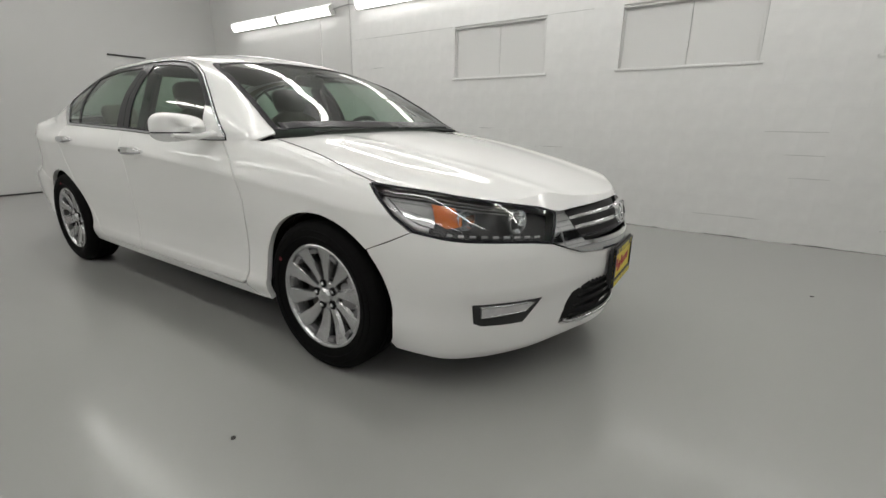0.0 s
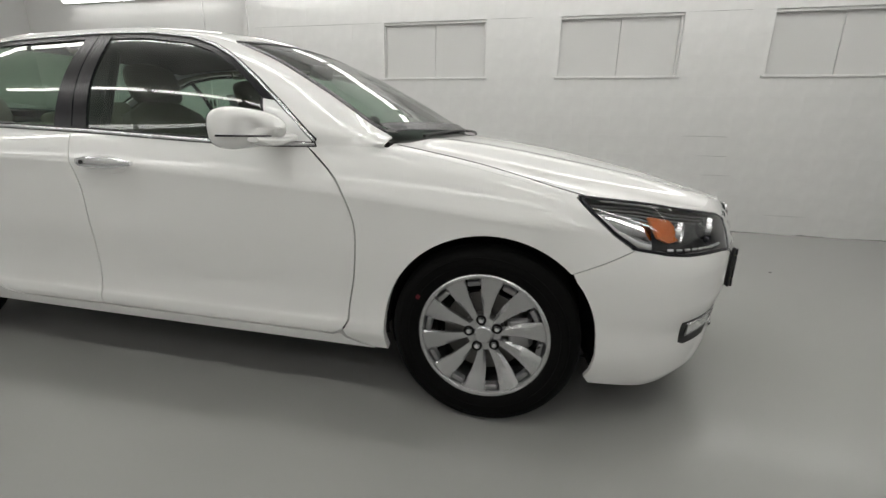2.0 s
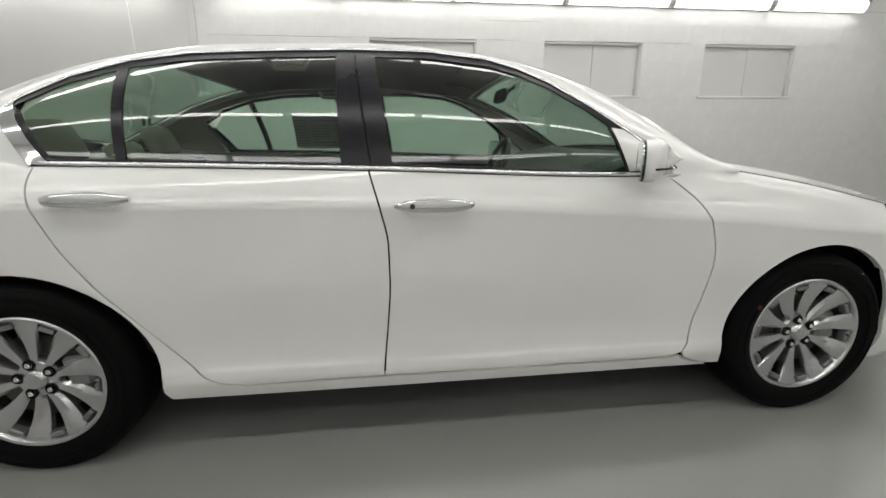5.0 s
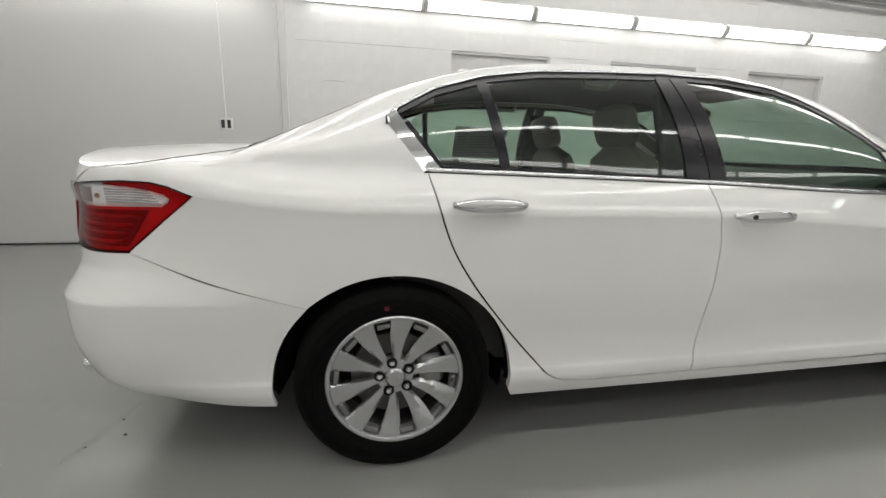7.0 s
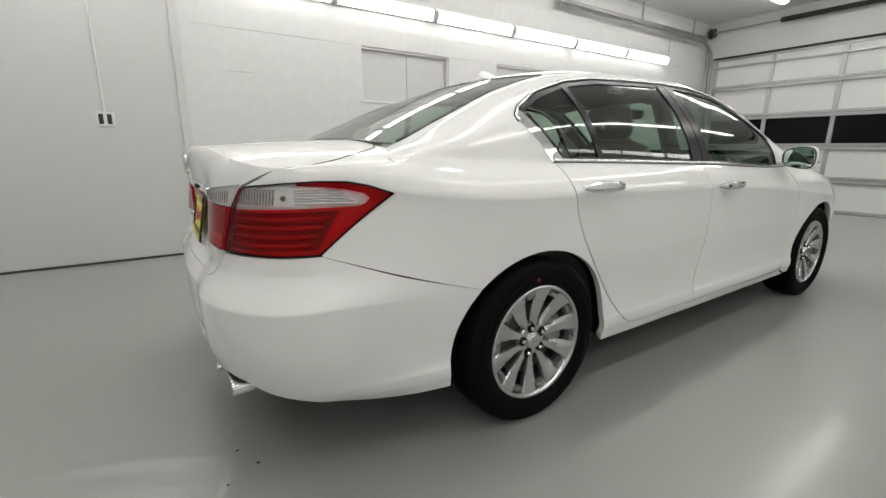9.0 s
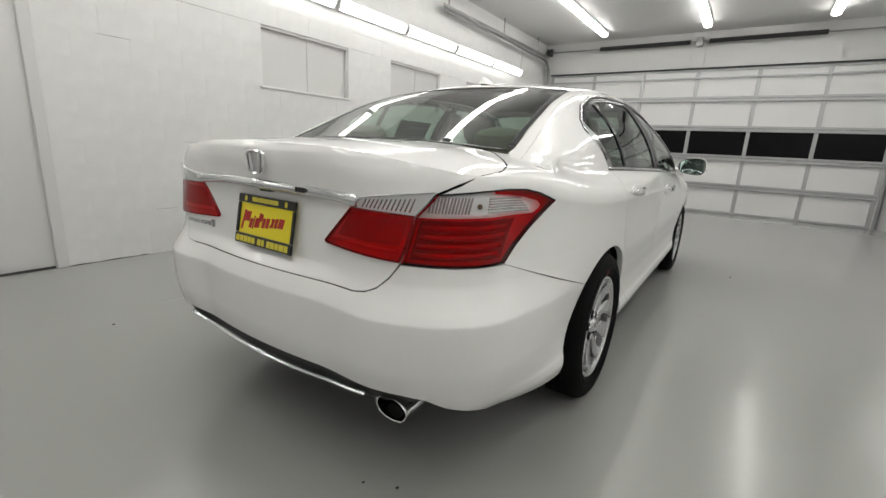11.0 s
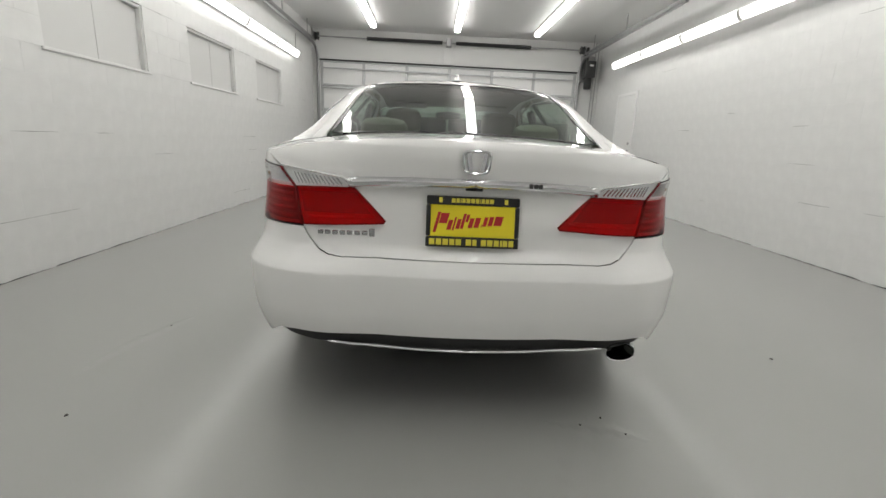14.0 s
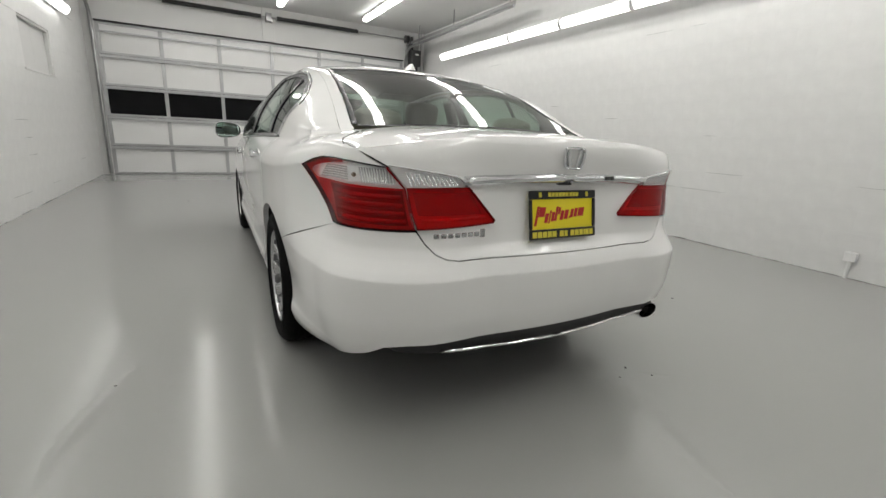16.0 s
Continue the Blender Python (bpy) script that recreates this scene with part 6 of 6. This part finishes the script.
for a in (0, 120, 240):
    tube(sw, [m @ Vector((.04 * math.cos(radians(a)), .04 * math.sin(radians(a)), -.02)), m @ Vector((.178 * math.cos(radians(a)), .178 * math.sin(radians(a)), 0))], .014, 8)
cushion(sw, (0, 0, -.02), (.06, .07, .025), 2.6, m)
part("steering_wheel", sw, M_CABIN, car, "dark steering wheel")
im = cushion(bmesh.new(), (0, 0, 0), (.016, .115, .034), 3, Matrix.Translation((.36, 0, 1.285)) @ pose(0, 0, 0, 0, 12, 0))
rm = part("rear_view_mirror", im, M_CABIN, car, "dark inner mirror")
st = bmesh.new()
tube(st, [(.385, 0, 1.30), (.43, 0, 1.33)], .008, 8)
part("mirror_stalk", st, M_CABIN, rm)
for y in (.36, -.36):
    part("sun_visor", box(bmesh.new(), (.10, y - .16, 1.345), (.26, y + .16, 1.357), .005, Matrix.Translation((.18, 0, 1.35)) @ pose(0, 0, 0, 0, 10, 0) @ Matrix.Translation((-.18, 0, -1.35))), M_LINER, car)
for s in (1, -1):
    part("pillar_cover", box(bmesh.new(), (-.36, s * .70 - .02, .82), (-.24, s * .70 + .02, 1.33), .012, Matrix.Translation((0, s * .74, .98)) @ pose(0, 0, 0, 20 * s, 0, 0) @ Matrix.Translation((0, -s * .70, -.98))), M_CABIN, car)
    gr_ = bmesh.new()
    tube(gr_, [(-.62, s * .555, 1.355), (-.60, s * .54, 1.325), (-.50, s * .54, 1.325), (-.48, s * .555, 1.36)], .010, 8)
    part("grab_handle", gr_, M_BEIGE, car)

# paper sheet fixed inside the far rear window
sh = [(-.83, 1.03), (-.83, 1.235), (-.46, 1.235), (-.46, 1.025)]
sheet = panel("window_sheet", cab_f, [sh], M_PAPER, car, "printed price sheet behind the rear side window", left=True, proud=-.010, fold=0)
for x0, x1, z0, z1 in ((-.82, -.74, 1.04, 1.22), (-.72, -.47, 1.205, 1.22), (-.72, -.60, 1.10, 1.19), (-.58, -.47, 1.10, 1.19), (-.72, -.47, 1.045, 1.085)):
    for d in np.arange(z0, z1 - .006, .018):
        panel("print_line", cab_f, [[(x0, d), (x0, d + .007), (x1, d + .007), (x1, d)]], M_PRINT, sheet, left=True, proud=-.0125, fold=0)


# ---------------------------------------------------------------- blockwork, each block an object on shared meshes
block_mesh = {}


def block(w, h, side):
    key = (round(w, 3), round(h, 3), side)
    if key not in block_mesh:
        bm = box(bmesh.new(), (0, 0, 0), (w, .03, h), .0006)
        if side < 0:
            bmesh.ops.scale(bm, vec=(1, -1, 1), verts=bm.verts)
            bmesh.ops.reverse_faces(bm, faces=bm.faces)
        me = bpy.data.meshes.new("block")
        bm.to_mesh(me)
        bm.free()
        me.materials.append(M_WALL)
        block_mesh[key] = me
    return block_mesh[key]


def lay(wall, y, side, x_from, x_to, holes, near, rest_name):
    """Courses of blocks in running bond. The nearest are objects of their own, the others one joined mesh."""
    j, rv, rf = .0001, [], []
    z, course = 0.0, 0
    rnd = random.Random(7)
    count = 0
    while z < Z_TOP - .01:
        h = min(BLOCK_H, Z_TOP - z)
        k0 = math.floor((x_from - X_MOD) / BLOCK_L) - 1
        x = X_MOD + k0 * BLOCK_L + (course % 2) * BLOCK_L / 2
        while x < x_to:
            a, b = max(x, x_from), min(x + BLOCK_L, x_to)
            spans = [(a, b)] if b - a > .02 else []
            for h0, h1, z0, z1 in holes:
                if z0 - .01 < z < z1 - .01:
                    spans = [q for s in spans for q in ((s[0], min(s[1], h0)), (max(s[0], h1), s[1])) if q[1] - q[0] > .02]
            for s0, s1 in spans:
                w, hh = s1 - s0 - 2 * j, h - 2 * j
                dy = rnd.uniform(0, .0004)
                if near(s0, z) and count < 300:
                    ob = new("block", block(w, hh, side))
                    ob.location = (s0 + j, y - side * dy, z + j)
                    ob.parent = wall
                    count += 1
                else:
                    me = block(w, hh, side)
                    base = len(rv)
                    rv.extend([(v.co.x + s0 + j, v.co.y + y - side * dy, v.co.z + z + j) for v in me.vertices])
                    rf.extend([[base + i for i in p.vertices] for p in me.polygons])
            x += BLOCK_L
        z += BLOCK_H
        course += 1
    ob = mesh_ob("blocks", rv, rf, M_WALL, wall, smooth=False)
    ob["kind"] = "stuff"


lay(wall_north, Y_L, 1, X_STEP, X_DOOR, [(a, b, WIN_LO, WIN_HI) for a, b in WINDOWS], lambda x, z: x < 5.4 and z < 2.6, "blocks")
lay(wall_south, Y_R, -1, X_BACK, X_DOOR, [(DX0, DX1, 0, 2.16)], lambda x, z: -3 < x < 4.7 and z < 2.8, "blocks")


# open joints that show here and there through the paint
def open_joints(wall, y, side, x_from, x_to, count, seed, skip, always=()):
    rnd = random.Random(seed)
    lines = list(always)
    while len(lines) < count + len(always):
        x, z, n = rnd.uniform(x_from, x_to), BLOCK_H * rnd.randint(1, 16), rnd.uniform(.08, .42)
        if not any(a - .1 < x + n and x < b + .1 and lo - .02 < z < hi + .02 for a, b, lo, hi in skip) and x + n < x_to:
            lines.append((x, x + n, z))
    for x0, x1, z in lines:
        bm = bmesh.new()
        k = max(3, int((x1 - x0) / .05))
        rings = []
        for i in range(k + 1):
            t = i / k
            h = .0018 * (.35 + .65 * math.sin(math.pi * min(.95, max(.05, t)))) * rnd.uniform(.6, 1.3)
            c = z + rnd.uniform(-.0012, .0012)
            rings.append([(x0 + (x1 - x0) * t, y + side * q, c + w * h) for q, w in ((.004, -1), (-.0012, -1), (-.0012, 1), (.004, 1))])
        loft(bm, rings)
        part("open_joint", bm, M_CRACK, wall, "grey open mortar joint", smooth=False)


open_joints(wall_north, Y_L, 1, X_STEP + .1, X_DOOR - .4, 34, 3, [(a, b, WIN_LO, WIN_HI) for a, b in WINDOWS],
            [(X_STEP + .1, WINDOWS[0][0] - .03, WIN_HI), (WINDOWS[0][1] + .03, WINDOWS[0][1] + .5, WIN_HI), (WINDOWS[1][1] + .03, WINDOWS[1][1] + .6, WIN_HI)])
open_joints(wall_south, Y_R, -1, -4.5, 4.6, 26, 9, [(DX0, DX1, 0, 2.16)], [(3.55, 4.0, 12 * BLOCK_H)])


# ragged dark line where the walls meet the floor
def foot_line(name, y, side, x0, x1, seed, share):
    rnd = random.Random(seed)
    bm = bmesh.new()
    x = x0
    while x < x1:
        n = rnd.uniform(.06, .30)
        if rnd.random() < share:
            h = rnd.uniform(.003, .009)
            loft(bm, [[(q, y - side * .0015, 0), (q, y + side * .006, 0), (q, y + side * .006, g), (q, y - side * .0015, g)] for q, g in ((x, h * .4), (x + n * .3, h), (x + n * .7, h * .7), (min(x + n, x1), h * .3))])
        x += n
    tagged(part(name, bm, M_GAP, smooth=False), "ragged dark line at the wall's foot", "baseboard", kind="structure")


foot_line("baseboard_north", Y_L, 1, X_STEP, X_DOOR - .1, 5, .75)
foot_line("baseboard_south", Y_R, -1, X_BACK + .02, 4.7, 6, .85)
